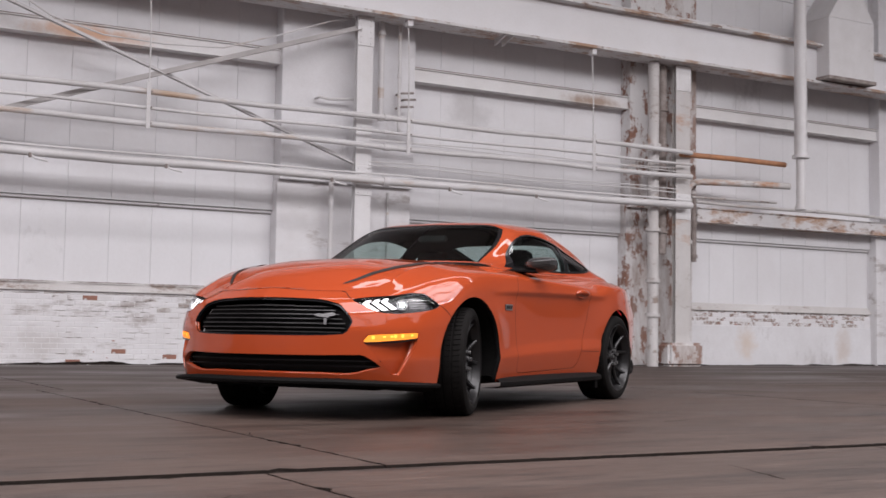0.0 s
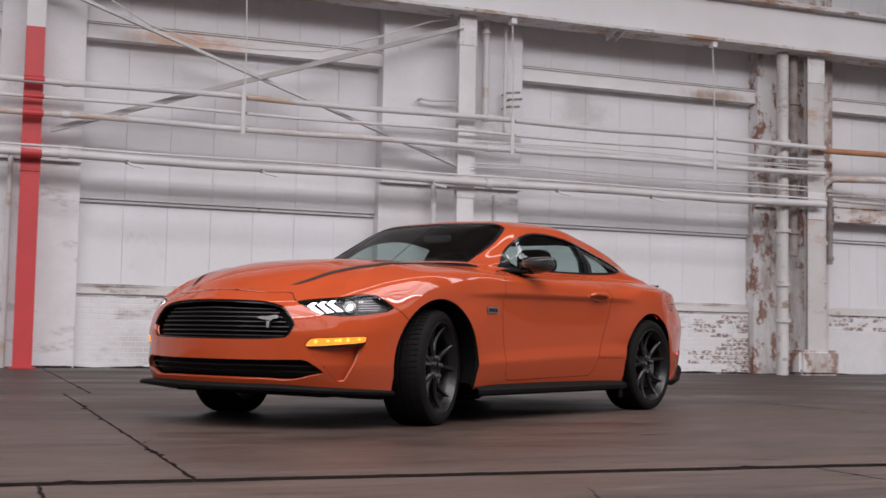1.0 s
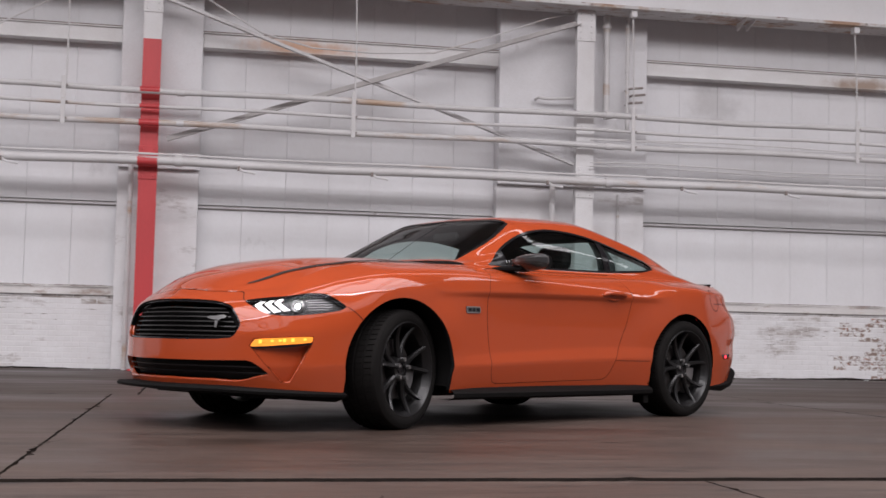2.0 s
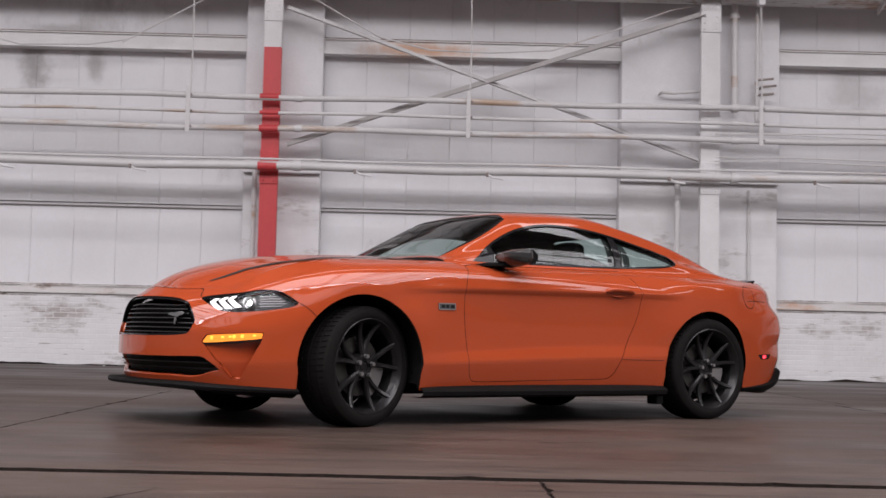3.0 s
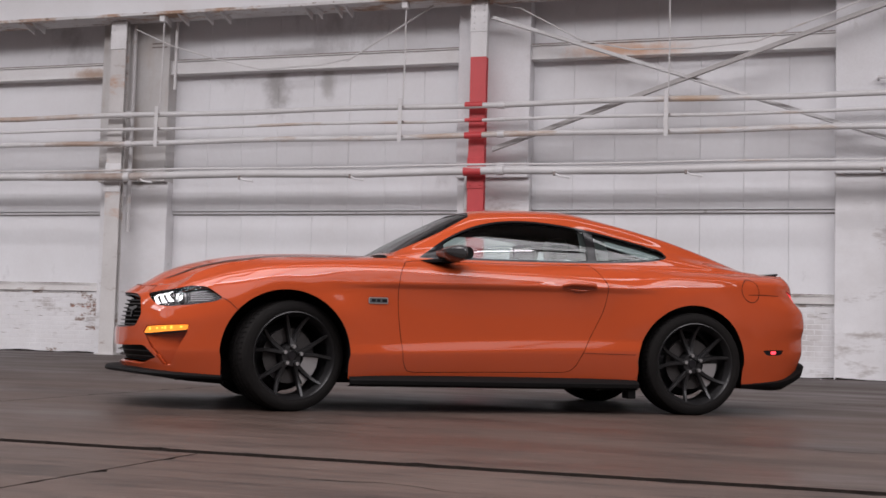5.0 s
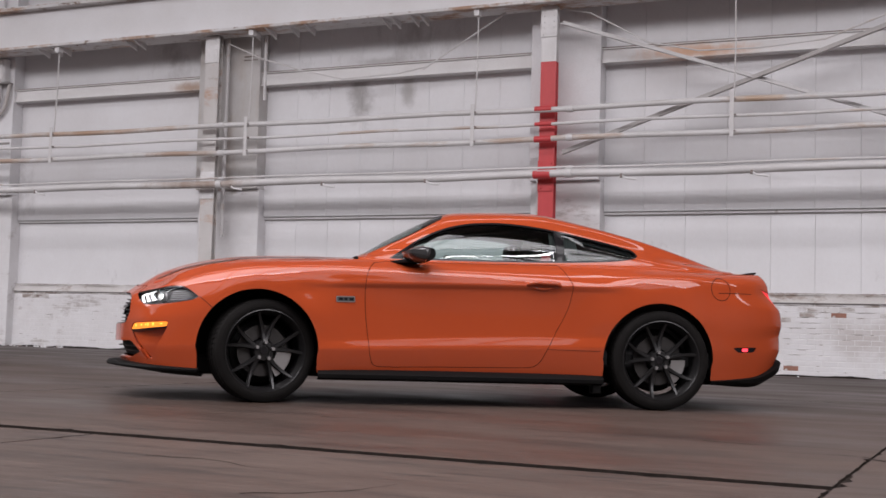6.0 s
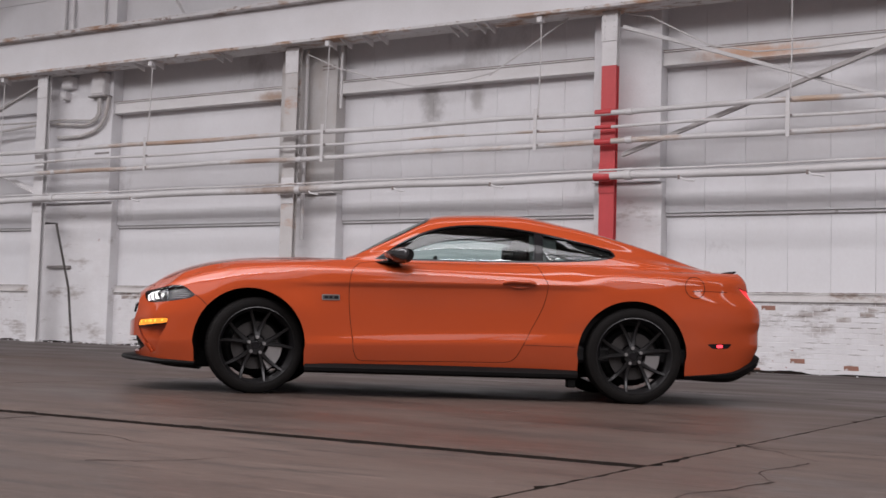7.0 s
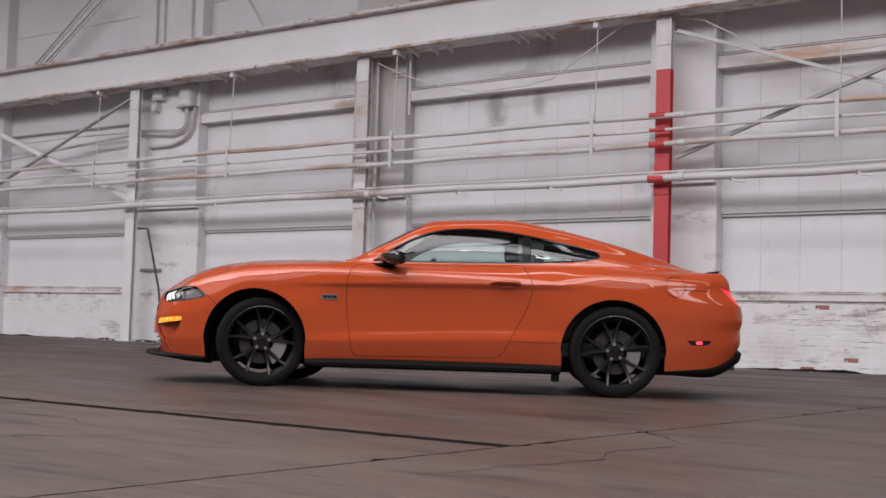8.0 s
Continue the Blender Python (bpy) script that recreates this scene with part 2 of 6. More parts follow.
M["joint"] = material("dirty_joint_filler", (0.016, 0.0125, 0.011), (0.030, 0.023, 0.020), 0.95, 0, 12, 80, 0.3, spec=0.05)
M["roof"] = material("pale_roof_deck", (0.62, 0.60, 0.60), (0.48, 0.46, 0.45), 0.8, 0, 0.5, 10, amount=0.6)
M["truss"] = material("grey_truss_steel", (0.16, 0.15, 0.15), (0.10, 0.095, 0.095), 0.6, 0, 1, 20)
M["dark_rod"] = material("dark_rusty_rod", (0.07, 0.06, 0.055), (0.035, 0.03, 0.028), 0.7, 0, 4, 40)
# dark tone for small fittings and for the drawn shadow line under the rail
M["fitting_shadow"] = material("dark_fitting_and_shadow", (0.30, 0.28, 0.27), (0.2, 0.18, 0.18), 0.6, 0, 4, 40)


def in_place(m):
    """Lays a material's pattern out over the place, so that it runs on from piece to piece."""
    t = m.node_tree
    geo = t.nodes.new("ShaderNodeNewGeometry")
    for node in list(t.nodes):
        if node.type == 'TEX_COORD':
            for link in list(node.outputs["Object"].links):
                t.links.new(geo.outputs["Position"], link.to_socket)


M["plaster"] = spot(spot(M["plaster"], (0.58, 0.40, 0.25), (12.0, 9.61, 0.45), (0.35, 0.5, 0.45), 0.45), (0.50, 0.36, 0.26), (14.6, 9.61, 0.4), (0.3, 0.5, 0.5), 0.4)
M["brick"] = spot(spot(M["brick"], (0.36, 0.30, 0.27), (1.7, 9.62, 0.55), (0.8, 0.5, 0.45), 0.5), (0.38, 0.33, 0.30), (-1.2, 9.62, 0.3), (0.6, 0.5, 0.35), 0.4)
for key in ("brick", "bare_brick", "brick_dirt_shade", "panel"):
    in_place(M[key])


# ---- building helpers ----
def box(bm, x0, x1, y0, y1, z0, z1):
    v = [bm.verts.new(p) for p in ((x0, y0, z0), (x1, y0, z0), (x1, y1, z0), (x0, y1, z0),
                                   (x0, y0, z1), (x1, y0, z1), (x1, y1, z1), (x0, y1, z1))]
    for f in ((3, 2, 1, 0), (4, 5, 6, 7), (0, 1, 5, 4), (1, 2, 6, 5), (2, 3, 7, 6), (3, 0, 4, 7)):
        bm.faces.new([v[i] for i in f])
    return v


def soft_box(x0, x1, y0, y1, z0, z1, r=0.006, segments=1):
    bm = bmesh.new()
    box(bm, x0, x1, y0, y1, z0, z1)
    bmesh.ops.bevel(bm, geom=bm.edges[:], offset=r, segments=segments, affect='EDGES', clamp_overlap=True)
    return bm


def tube(bm, pts, r, n=10, caps=True):
    """A round bar along a line of points; r is one radius or one for each point."""
    pts = [Vector(p) for p in pts]
    rs = list(r) if isinstance(r, (list, tuple)) else [r] * len(pts)
    rings = []
    up = None
    for i, p in enumerate(pts):
        d = (pts[min(i + 1, len(pts) - 1)] - pts[max(i - 1, 0)]).normalized()
        if up is None:
            up = Vector((0, 0, 1)) if abs(d.z) < 0.9 else Vector((1, 0, 0))
        a = d.cross(up).normalized()
        up = a.cross(d).normalized()
        rings.append([bm.verts.new(p + rs[i] * (math.cos(2 * math.pi * k / n) * a + math.sin(2 * math.pi * k / n) * up)) for k in range(n)])
    for A, B in zip(rings, rings[1:]):
        for k in range(n):
            bm.faces.new((A[k], A[(k + 1) % n], B[(k + 1) % n], B[k]))
    if caps:
        bm.faces.new(rings[0][::-1])
        bm.faces.new(rings[-1])
    return rings


def bar(bm, a, b, w, t):
    """A flat bar from a to b, w wide and t thick."""
    a, b = Vector(a), Vector(b)
    d = (b - a).normalized()
    side = d.cross(Vector((0, 1, 0))).normalized()
    out = Vector((0, 1, 0))
    v = []
    for p in (a, b):
        for s, o in ((-1, -1), (1, -1), (1, 1), (-1, 1)):
            v.append(bm.verts.new(p + side * s * w / 2 + out * o * t / 2))
    for f in ((3, 2, 1, 0), (4, 5, 6, 7), (0, 1, 5, 4), (1, 2, 6, 5), (2, 3, 7, 6), (3, 0, 4, 7)):
        bm.faces.new([v[i] for i in f])


def to_mesh(bm, name, smooth=False, angle=40):
    bmesh.ops.recalc_face_normals(bm, faces=bm.faces[:])
    me = bpy.data.meshes.new(name)
    bm.to_mesh(me)
    bm.free()
    if smooth:
        me.shade_smooth()
        me.set_sharp_from_angle(angle=radians(angle))
    return me


def part(name, bm, mat, parent, label="", smooth=False, angle=40):
    me = to_mesh(bm, name, smooth, angle) if isinstance(bm, bmesh.types.BMesh) else bm
    if mat is not None and not me.materials:
        me.materials.append(mat)
    ob = new(name, me)
    ob.parent = parent
    if label:
        ob["label"] = label
    return ob


def thing(name, label, category, group="", kind="", at=None):
    ob = new(name)
    ob.empty_display_size = 0.2
    if at is not None:
        ob.matrix_world = at
    return tagged(ob, label, category, group, kind)


def solid(name, bm, mat, label, category, group="", kind="", smooth=False, angle=40):
    ob = part(name, bm, mat, None, "", smooth, angle)
    return tagged(ob, label, category, group, kind)


# ---- the hall: floor, walls, roof ----
floor = solid("floor", soft_box(HALL_X[0], HALL_X[1], HALL_Y[0], 10.0, -0.4, -0.0124, 0.001), M["joint"],
              "worn grey-brown concrete floor cut into large slabs by dark joints", "floor", kind="structure")


def slab(x0, x1, y0, y1, seed, wide=()):
    """A cast slab with slightly ragged, broken edges along its joints."""
    rng = random.Random(seed)
    bm = bmesh.new()
    g = 0.006
    gy0, gy1 = (0.055 if y0 in wide else g), (0.055 if y1 in wide else g)
    ring = []
    for (ax, ay), (bx, by) in (((x0 + g, y0 + gy0), (x1 - g, y0 + gy0)), ((x1 - g, y0 + gy0), (x1 - g, y1 - gy1)),
                               ((x1 - g, y1 - gy1), (x0 + g, y1 - gy1)), ((x0 + g, y1 - gy1), (x0 + g, y0 + gy0))):
        length = math.hypot(bx - ax, by - ay)
        steps = max(2, min(150, int(length / 0.06)))
        for i in range(steps):
            f = i / steps
            wob = max(0.0, rng.gauss(0.0, 0.005)) + (rng.uniform(0.01, 0.035) if rng.random() < 0.06 else 0) if i else 0
            nx, ny = -(by - ay) / length, (bx - ax) / length
            ring.append((ax + (bx - ax) * f + nx * wob, ay + (by - ay) * f + ny * wob))
    top = [bm.verts.new((x, y, 0)) for x, y in ring]
    low = [bm.verts.new((x, y, -0.0122)) for x, y in ring]
    bm.faces.new(top)
    for i in range(len(ring)):
        j = (i + 1) % len(ring)
        bm.faces.new((low[i], low[j], top[j], top[i])).material_index = 1
    return bm


SEAM_Y = -3.97
ROWS = [(HALL_Y[0], -17.0, [-34, -21, -9.0, 3.1, 15.2, 30]), (-17.0, -10.1, [-34, -21, -9.0, -3.3, 3.1, 9.2, 15.2, 30]),
        (-10.1, SEAM_Y, [-34, -22.0, -15.8, -9.6, -6.43, -3.28, -0.14, 3.04]),
        (SEAM_Y, 2.35, [-34, -20.4, -14.5, -8.6, -2.74, 3.04]), (-10.1, 2.35, [3.04, 8.9, 14.8, 30]),
        (2.35, 10.0, [-34, -20.4, -14.5, -8.6, -2.52, 3.2, 8.9, 14.8, 30])]
k = 0
for y0, y1, xs in ROWS:
    for x0, x1 in zip(xs, xs[1:]):
        k += 1
        part("slab", slab(x0, x1, y0, y1, k, (SEAM_Y,)), M["concrete"], floor).data.materials.append(M["joint"])

# cracks and scraps on the floor
CRACKS = [((0.02, -2.28), 0.55, -8), ((3.0, -2.75), 0.9, -14), ((1.5, -5.3), 0.6, 55), ((-2.75, -2.7), 0.5, 80), ((4.2, -1.2), 0.7, 20), ((-4.0, -5.0), 0.6, 30), ((2.2, -2.3), 0.8, -25), ((0.6, -4.6), 0.7, 12), ((5.0, -3.0), 1.1, 160), ((-1.6, -4.9), 0.5, 75), ((-5.5, -3.0), 0.9, -40),
          ((2.97, -2.64), 0.3, 178), ((3.0, -2.66), 0.8, -54), ((3.49, -3.33), 0.8, -84), ((3.57, -4.1), 1.0, -94)]
crack_bm = bmesh.new()
rng = random.Random(5)
for (cx, cy), length, ang in CRACKS:
    a = radians(ang)
    p = Vector((cx, cy))
    last = None
    for i in range(14):
        d = Vector((math.cos(a), math.sin(a)))
        nrm = Vector((-d.y, d.x))
        w = 0.006 * (1 - i / 13) * rng.uniform(0.5, 1.6) + 0.0012
        pair = (crack_bm.verts.new((p.x + nrm.x * w, p.y + nrm.y * w, 0.0012)), crack_bm.verts.new((p.x - nrm.x * w, p.y - nrm.y * w, 0.0012)))
        if last:
            crack_bm.faces.new((last[0], last[1], pair[1], pair[0]))
        last = pair
        p = p + d * (length / 13)
        a += rng.uniform(-0.55, 0.55)
        a += (radians(ang) - a) * 0.3
part("crack", crack_bm, M["joint"], floor, "dark ragged crack in the concrete")

COLUMNS = [-21.6, -15.27, -8.88, -2.79, 3.45, 9.84, 16.0]
PIERS = [(-22.0, -20.6), (-15.72, -13.68), (-9.42, -8.17), (-3.22, -2.10), (2.24, 4.55), (8.95, 10.5), (15.4, 17.2)]

wall_north = solid("wall_north", soft_box(HALL_X[0], HALL_X[1], 9.76, 10.1, -0.3, 10.9, 0.01), M["plaster"],
                   "long white-painted factory wall of panels over a brick base", "wall", kind="structure")
# added walls out of view, closing the hall for bounce and reflections
for name, dims in (("wall_south", (HALL_X[0], HALL_X[1], HALL_Y[0] - 0.3, HALL_Y[0], -0.3, 10.9)),
                   ("wall_west", (HALL_X[0] - 0.3, HALL_X[0], HALL_Y[0], 10.1, -0.3, 10.9)),
                   ("wall_east", (HALL_X[1], HALL_X[1] + 0.3, HALL_Y[0], 10.1, -0.3, 10.9))):
    solid(name, soft_box(*dims, 0.01), M["far_wall"], "unseen plain grey wall closing the hall", "wall", kind="structure")

# roof deck with openings for the roof lights
bm = bmesh.new()
ys = [HALL_Y[0] - 0.3]
for y, w, power, x0, x1 in SKYLIGHTS:
    ys += [y - w / 2, y + w / 2]
ys.append(10.1)
for a, b in zip(ys[::2], ys[1::2]):
    box(bm, HALL_X[0] - 0.3, HALL_X[1] + 0.3, a, b, ROOF_Z, ROOF_Z + 0.3)
for y, w, power, x0, x1 in SKYLIGHTS:
    box(bm, HALL_X[0] - 0.3, x0, y - w / 2, y + w / 2, ROOF_Z, ROOF_Z + 0.3)
    box(bm, x1, HALL_X[1] + 0.3, y - w / 2, y + w / 2, ROOF_Z, ROOF_Z + 0.3)
solid("ceiling", bm, M["roof"], "pale roof deck with long roof lights", "ceiling", kind="structure")


def truss(x):
    t = thing("roof_truss", "grey steel roof truss under the roof deck", "truss", "roof trusses", at=pose(x, 0, 0))
    y0, y1 = HALL_Y[0], 9.7
    for nm, z in (("top_chord", ROOF_Z - 0.12), ("bottom_chord", ROOF_Z - 1.5)):
        part(nm, soft_box(-0.09, 0.09, y0, y1, z - 0.1, z + 0.1), M["truss"], t)
    bm = bmesh.new()
    n = 18
    for i in range(n):
        a = y0 + (y1 - y0) * i / n
        b = y0 + (y1 - y0) * (i + 1) / n
        z0, z1 = (ROOF_Z - 1.5, ROOF_Z - 0.12) if i % 2 else (ROOF_Z - 0.12, ROOF_Z - 1.5)
        tube(bm, [(0, a, z0), (0, b, z1)], 0.05, 6)
    part("web", bm, M["truss"], t)
    return t


first = truss(-21.2)
for x in (-15.05, -8.8, -2.7, 3.5, 9.8, 16.0, 22.2):
    copy_thing(first, pose(x, 0, 0))

# piers: brick lower half, stepped forward above
for x0, x1 in PIERS:
    p = part("pier", soft_box(x0, x1, 9.46, 9.76, -0.02, 2.83, 0.008), M["worn_plaster"] if 8 < x0 < 10 else M["brick"], wall_north, "stained flaking brick pier" if 8 < x0 < 10 else "white-painted brick pier")
    part("pier_head", soft_box(x0, x1, 9.36, 9.76, 2.83, 10.6, 0.008), M["worn_plaster"] if x0 == 8.95 else M["stained"] if x0 == -9.42 else M["plaster"], wall_north)

# infill bays between the piers
BAYS = [(-20.6, -15.72), (-13.68, -9.42), (-8.17, -3.22), (-2.10, 2.24), (4.55, 8.95), (10.5, 15.4)]
for bi, (x0, x1) in enumerate(BAYS):
    n = max(1, round((x1 - x0) / 0.605)) if x1 > -9 else 1
    step = (x1 - x0) / n
    for i in range(n):
        a, b = x0 + i * step + 0.0014, x0 + (i + 1) * step - 0.0014
        for z0, z1, y in ((1.17, 2.32, 9.69), (2.365, 4.61, 9.62), (4.81, 7.2, 9.62), (7.21, 10.6, 9.62)):
            part("panel", soft_box(a, b, y, 9.757, z0, z1, 0.0025), M["panel"], wall_north)
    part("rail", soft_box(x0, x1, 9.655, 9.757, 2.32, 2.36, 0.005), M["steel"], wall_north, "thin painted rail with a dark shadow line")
    # dark strip standing in for the shadow line under the rail
    part("rail_groove", soft_box(x0, x1, 9.668, 9.70, 2.306, 2.319, 0.002), M["fitting_shadow"], wall_north)
    for z0, z1, y in ((4.60, 4.82, 9.40),) if x0 > -20 else ():
        bm = bmesh.new()
        box(bm, x0, x1, y + 0.03, y + 0.045, z0 + 0.012, z1 - 0.012)
        box(bm, x0, x1, y, 9.66, z1 - 0.012, z1)
        box(bm, x0, x1, y, 9.66, z0, z0 + 0.012)
        part("girt", bm, M["girt"], wall_north, "painted channel girt with rust patches")
        # dark strip put in for the shadow gap above the girt
        part("girt_gap", soft_box(x0, x1, y + 0.012, y + 0.05, z1 + 0.001, z1 + 0.022, 0.002), M["grime_shadow"], wall_north, "dark strip for the shadow gap along the girt")
    bm = bmesh.new()
    v = box(bm, x0, x1, 9.585, 9.757, 1.03, 1.17)
    v[4].co.y = v[5].co.y = 9.67
    bmesh.ops.bevel(bm, geom=bm.edges[:], offset=0.008, segments=1, affect='EDGES')
    part("sill", bm, M["rusty"], wall_north, "chipped sloping window sill")


def column(x, mat_low, z_split, wide=0.25, label="white-painted riveted steel column"):
    """A steel column: two flanges, a web, splice plates with rivets, and a base."""
    c = thing("steel_column", label, "column", "columns along the wall", at=pose(x, 8.96, 0))
    h = wide / 2
    for nm, z0, z1, mat in (("lower_shaft", 0.0, z_split, mat_low), ("upper_shaft", z_split, 5.42, M["steel"])):
        if z1 - z0 < 0.02:
            continue
        bm = bmesh.new()
        box(bm, -h, h, 0, 0.018, z0, z1)
        box(bm, -h, h, 0.09, 0.106, z0, z1)
        box(bm, -0.008, 0.008, 0.018, 0.09, z0, z1)
        part(nm, bm, mat, c)
    for z0, z1 in ((4.95, 5.4), (2.62, 3.08)):
        if z_split > z0 and mat_low is M["red"]:
            m2 = mat_low
        else:
            m2 = M["steel"]
        pl = part("splice_plate", soft_box(-h - 0.008, h + 0.008, -0.014, -0.001, z0, z1, 0.003), m2, c)
        bm = bmesh.new()
        for i in range(5):
            for sx in (-1, 1):
                z = z0 + (z1 - z0) * (i + 0.5) / 5
                bmesh.ops.create_uvsphere(bm, u_segments=8, v_segments=5, radius=0.013, matrix=Matrix.Translation((sx * h * 0.62, -0.014, z)))
        part("rivets", bm, m2, pl)
    part("base_plate", soft_box(-h - 0.05, h + 0.05, -0.05, 0.16, 0.0, 0.025, 0.004), mat_low, c)
    return c


for x in COLUMNS:
    if x == -2.79:
        column(x, M["red"], 4.575, 0.245, "steel column painted red to head height, white above")
    else:
        column(x, M["rusty"] if x in (9.84, -8.88) else M["steel"], 5.41 if x in (9.84, -8.88) else 0.01, 0.27 if x < 5 else 0.33,
               "white steel column with rust and flaking paint" if x in (9.84, -8.88) else "white-painted riveted steel column")

# crane girder on the column heads
girder = thing("crane_girder", "white crane runway girder with peeling paint and rust", "girder")
bm = bmesh.new()
box(bm, HALL_X[0], HALL_X[1], 8.86, 8.885, 5.47, 6.14)
part("web", bm, M["girder"], girder, "white web plate with small flaked patches")
for nm, z0, z1, ya, yb in (("bottom_flange", 5.42, 5.47, 8.72, 9.22), ("top_flange", 6.14, 6.19, 8.70, 9.24), ("crane_rail", 6.19, 6.29, 8.93, 9.01)):
    part(nm, soft_box(HALL_X[0], HALL_X[1], ya, yb, z0, z1, 0.005), M["rust_edge"], girder)
gus = bmesh.new()
for s in (-0.012, 0.012):
    gus.verts.new((s, 8.74, 5.42)), gus.verts.new((s, 9.1, 5.42)), gus.verts.new((s, 9.1, 5.30)), gus.verts.new((s, 8.8, 5.39))
gus.verts.ensure_lookup_table()
V = gus.verts
for f in ((0, 1, 2, 3), (4, 5, 6, 7), (0, 1, 5, 4), (1, 2, 6, 5), (2, 3, 7, 6), (3, 0, 4, 7)):
    gus.faces.new([V[i] for i in f])
gus = to_mesh(gus, "bracket")
gus.materials.append(M["steel"])
for x in (-8.02, -7.7, -7.26, -6.95, -5.54, -5.37, -5.04, -4.87, -10.6, -10.4, -12.3, -12.1, -12.6, -16.6, -16.4, -18.3, -18.1, 5.9, 6.05):
    ob = part("bracket", gus, None, girder)
    ob.matrix_basis = pose(x, 0, 0)

# bars and conduits on the wall above the girder
for a, b in (((-19.2, 6.3), (-17.15, 7.64)), ((-18.83, 6.3), (-16.75, 7.58)), ((-12.18, 6.97), (-11.68, 6.3))):
    bm = bmesh.new()
    bar(bm, (a[0], 9.2, a[1]), (b[0], 9.2, b[1]), 0.07, 0.03)
    bar(bm, (a[0], 9.17, a[1] + 0.03), (b[0], 9.17, b[1] + 0.03), 0.012, 0.06)
    solid("diagonal_strut", bm, M["steel"], "white steel strut rising slantwise from the crane girder", "strut", "struts above the girder")
for x, r in ((-15.1, 0.035), (-14.85, 0.03), (-13.97, 0.03)):
    bm = bmesh.new()
    tube(bm, [(x, 9.3, 5.4), (x, 9.3, 10.5)], r, 10)
    solid("wall_conduit", bm, M["steel"], "white conduit climbing the wall above the girder", "conduit", "conduits", smooth=True)

# pipes along the wall
PIPE_X = (-30.0, 9.9)


def long_pipe(z, r, y=8.80, x0=PIPE_X[0], x1=PIPE_X[1], label="white-painted pipe running along the wall", seed=0, mat=None, sag=0.012):
    rr = random.Random(seed)
    bm = bmesh.new()
    n = int((x1 - x0) / 1.0)
    pts = [(x0 + (x1 - x0) * i / n, y, z + sag * math.sin(i * 1.55 + seed) + rr.uniform(-0.003, 0.003)) for i in range(n + 1)]
    tube(bm, pts, r, 12)
    p = thing("wall_pipe", label, "pipe", "pipes along the wall")
    part("run", bm, mat or M["pipe"], p, smooth=True)
    if r > 0.012:
        bm = bmesh.new()
        tube(bm, [(-0.05, 0, 0), (0.05, 0, 0)], r * 1.28, 12)
        me = to_mesh(bm, "coupling", True)
        me.materials.append(mat or M["pipe"])
        for i in range(3, n - 1, 6):
            part("coupling", me, None, p).matrix_basis = Matrix.Translation(pts[i])
    return p


long_pipe(3.825, 0.042, seed=1)
long_pipe(3.603, 0.024, seed=2, label="thin white-painted pipe along the wall")
long_pipe(3.378, 0.042, seed=3)
long_pipe(2.850, 0.060, seed=4, label="thick white-painted pipe with clamps along the wall")
long_pipe(2.950, 0.016, 8.83, seed=5, label="thin conduit above the thick pipe", sag=0.006)
for z in (3.50, 3.46, 3.14, 3.08):
    long_pipe(z, 0.009, 8.86, 3.5, 9.6, "thin sagging white cable along the wall", seed=int(z * 100), sag=0.02)

hang = [7.70, 4.12, 0.0, -3.92, -8.01, -12.16, -16.3, -20.4]
for x in hang:
    h = thing("pipe_hanger", "white flat-bar pipe hanger on a thin rod", "hanger", "pipe hangers", at=pose(x, 8.8, 0))
    part("strap", soft_box(-0.03, 0.03, -0.062, -0.050, 3.30, 3.95, 0.002), M["pipe"], h)
    for z in (3.825, 3.603, 3.378):
        bm = bmesh.new()
        tube(bm, [(0.045, -0.062, z), (0.045, 0.06, z)], 0.012, 8)
        part("bolt", bm, M["grime_shadow"], h)
    bm = bmesh.new()
    tube(bm, [(0.02, 0.0, 3.84), (0.03, 0.02, 4.6), (0.015, 0.05, 5.43)], 0.011, 8)
    part("rod", bm, M["pipe"], h, smooth=True)
    part("clip", soft_box(-0.03, 0.06, -0.03, 0.09, 5.32, 5.42, 0.004), M["steel"], h)
# clamps under the thick pipe
for x in (-12.4, -8.2, -6.45, -4.62, 0.35, 2.9, 4.95, 6.6, -1.5):
    c = thing("pipe_clamp", "small clamp hanging under the thick pipe", "clamp", "pipe clamps", at=pose(x, 8.8, 2.795))
    bm = bmesh.new()
    tube(bm, [(-0.06, -0.05, 0.0), (0.0, -0.05, -0.035), (0.16, -0.05, -0.06)], 0.016, 8)
    part("clamp_body", bm, M["steel"], c, smooth=True)
    part("clamp_screw", soft_box(-0.085, -0.05, -0.07, -0.03, -0.03, 0.03, 0.004), M["grime_shadow"], c)

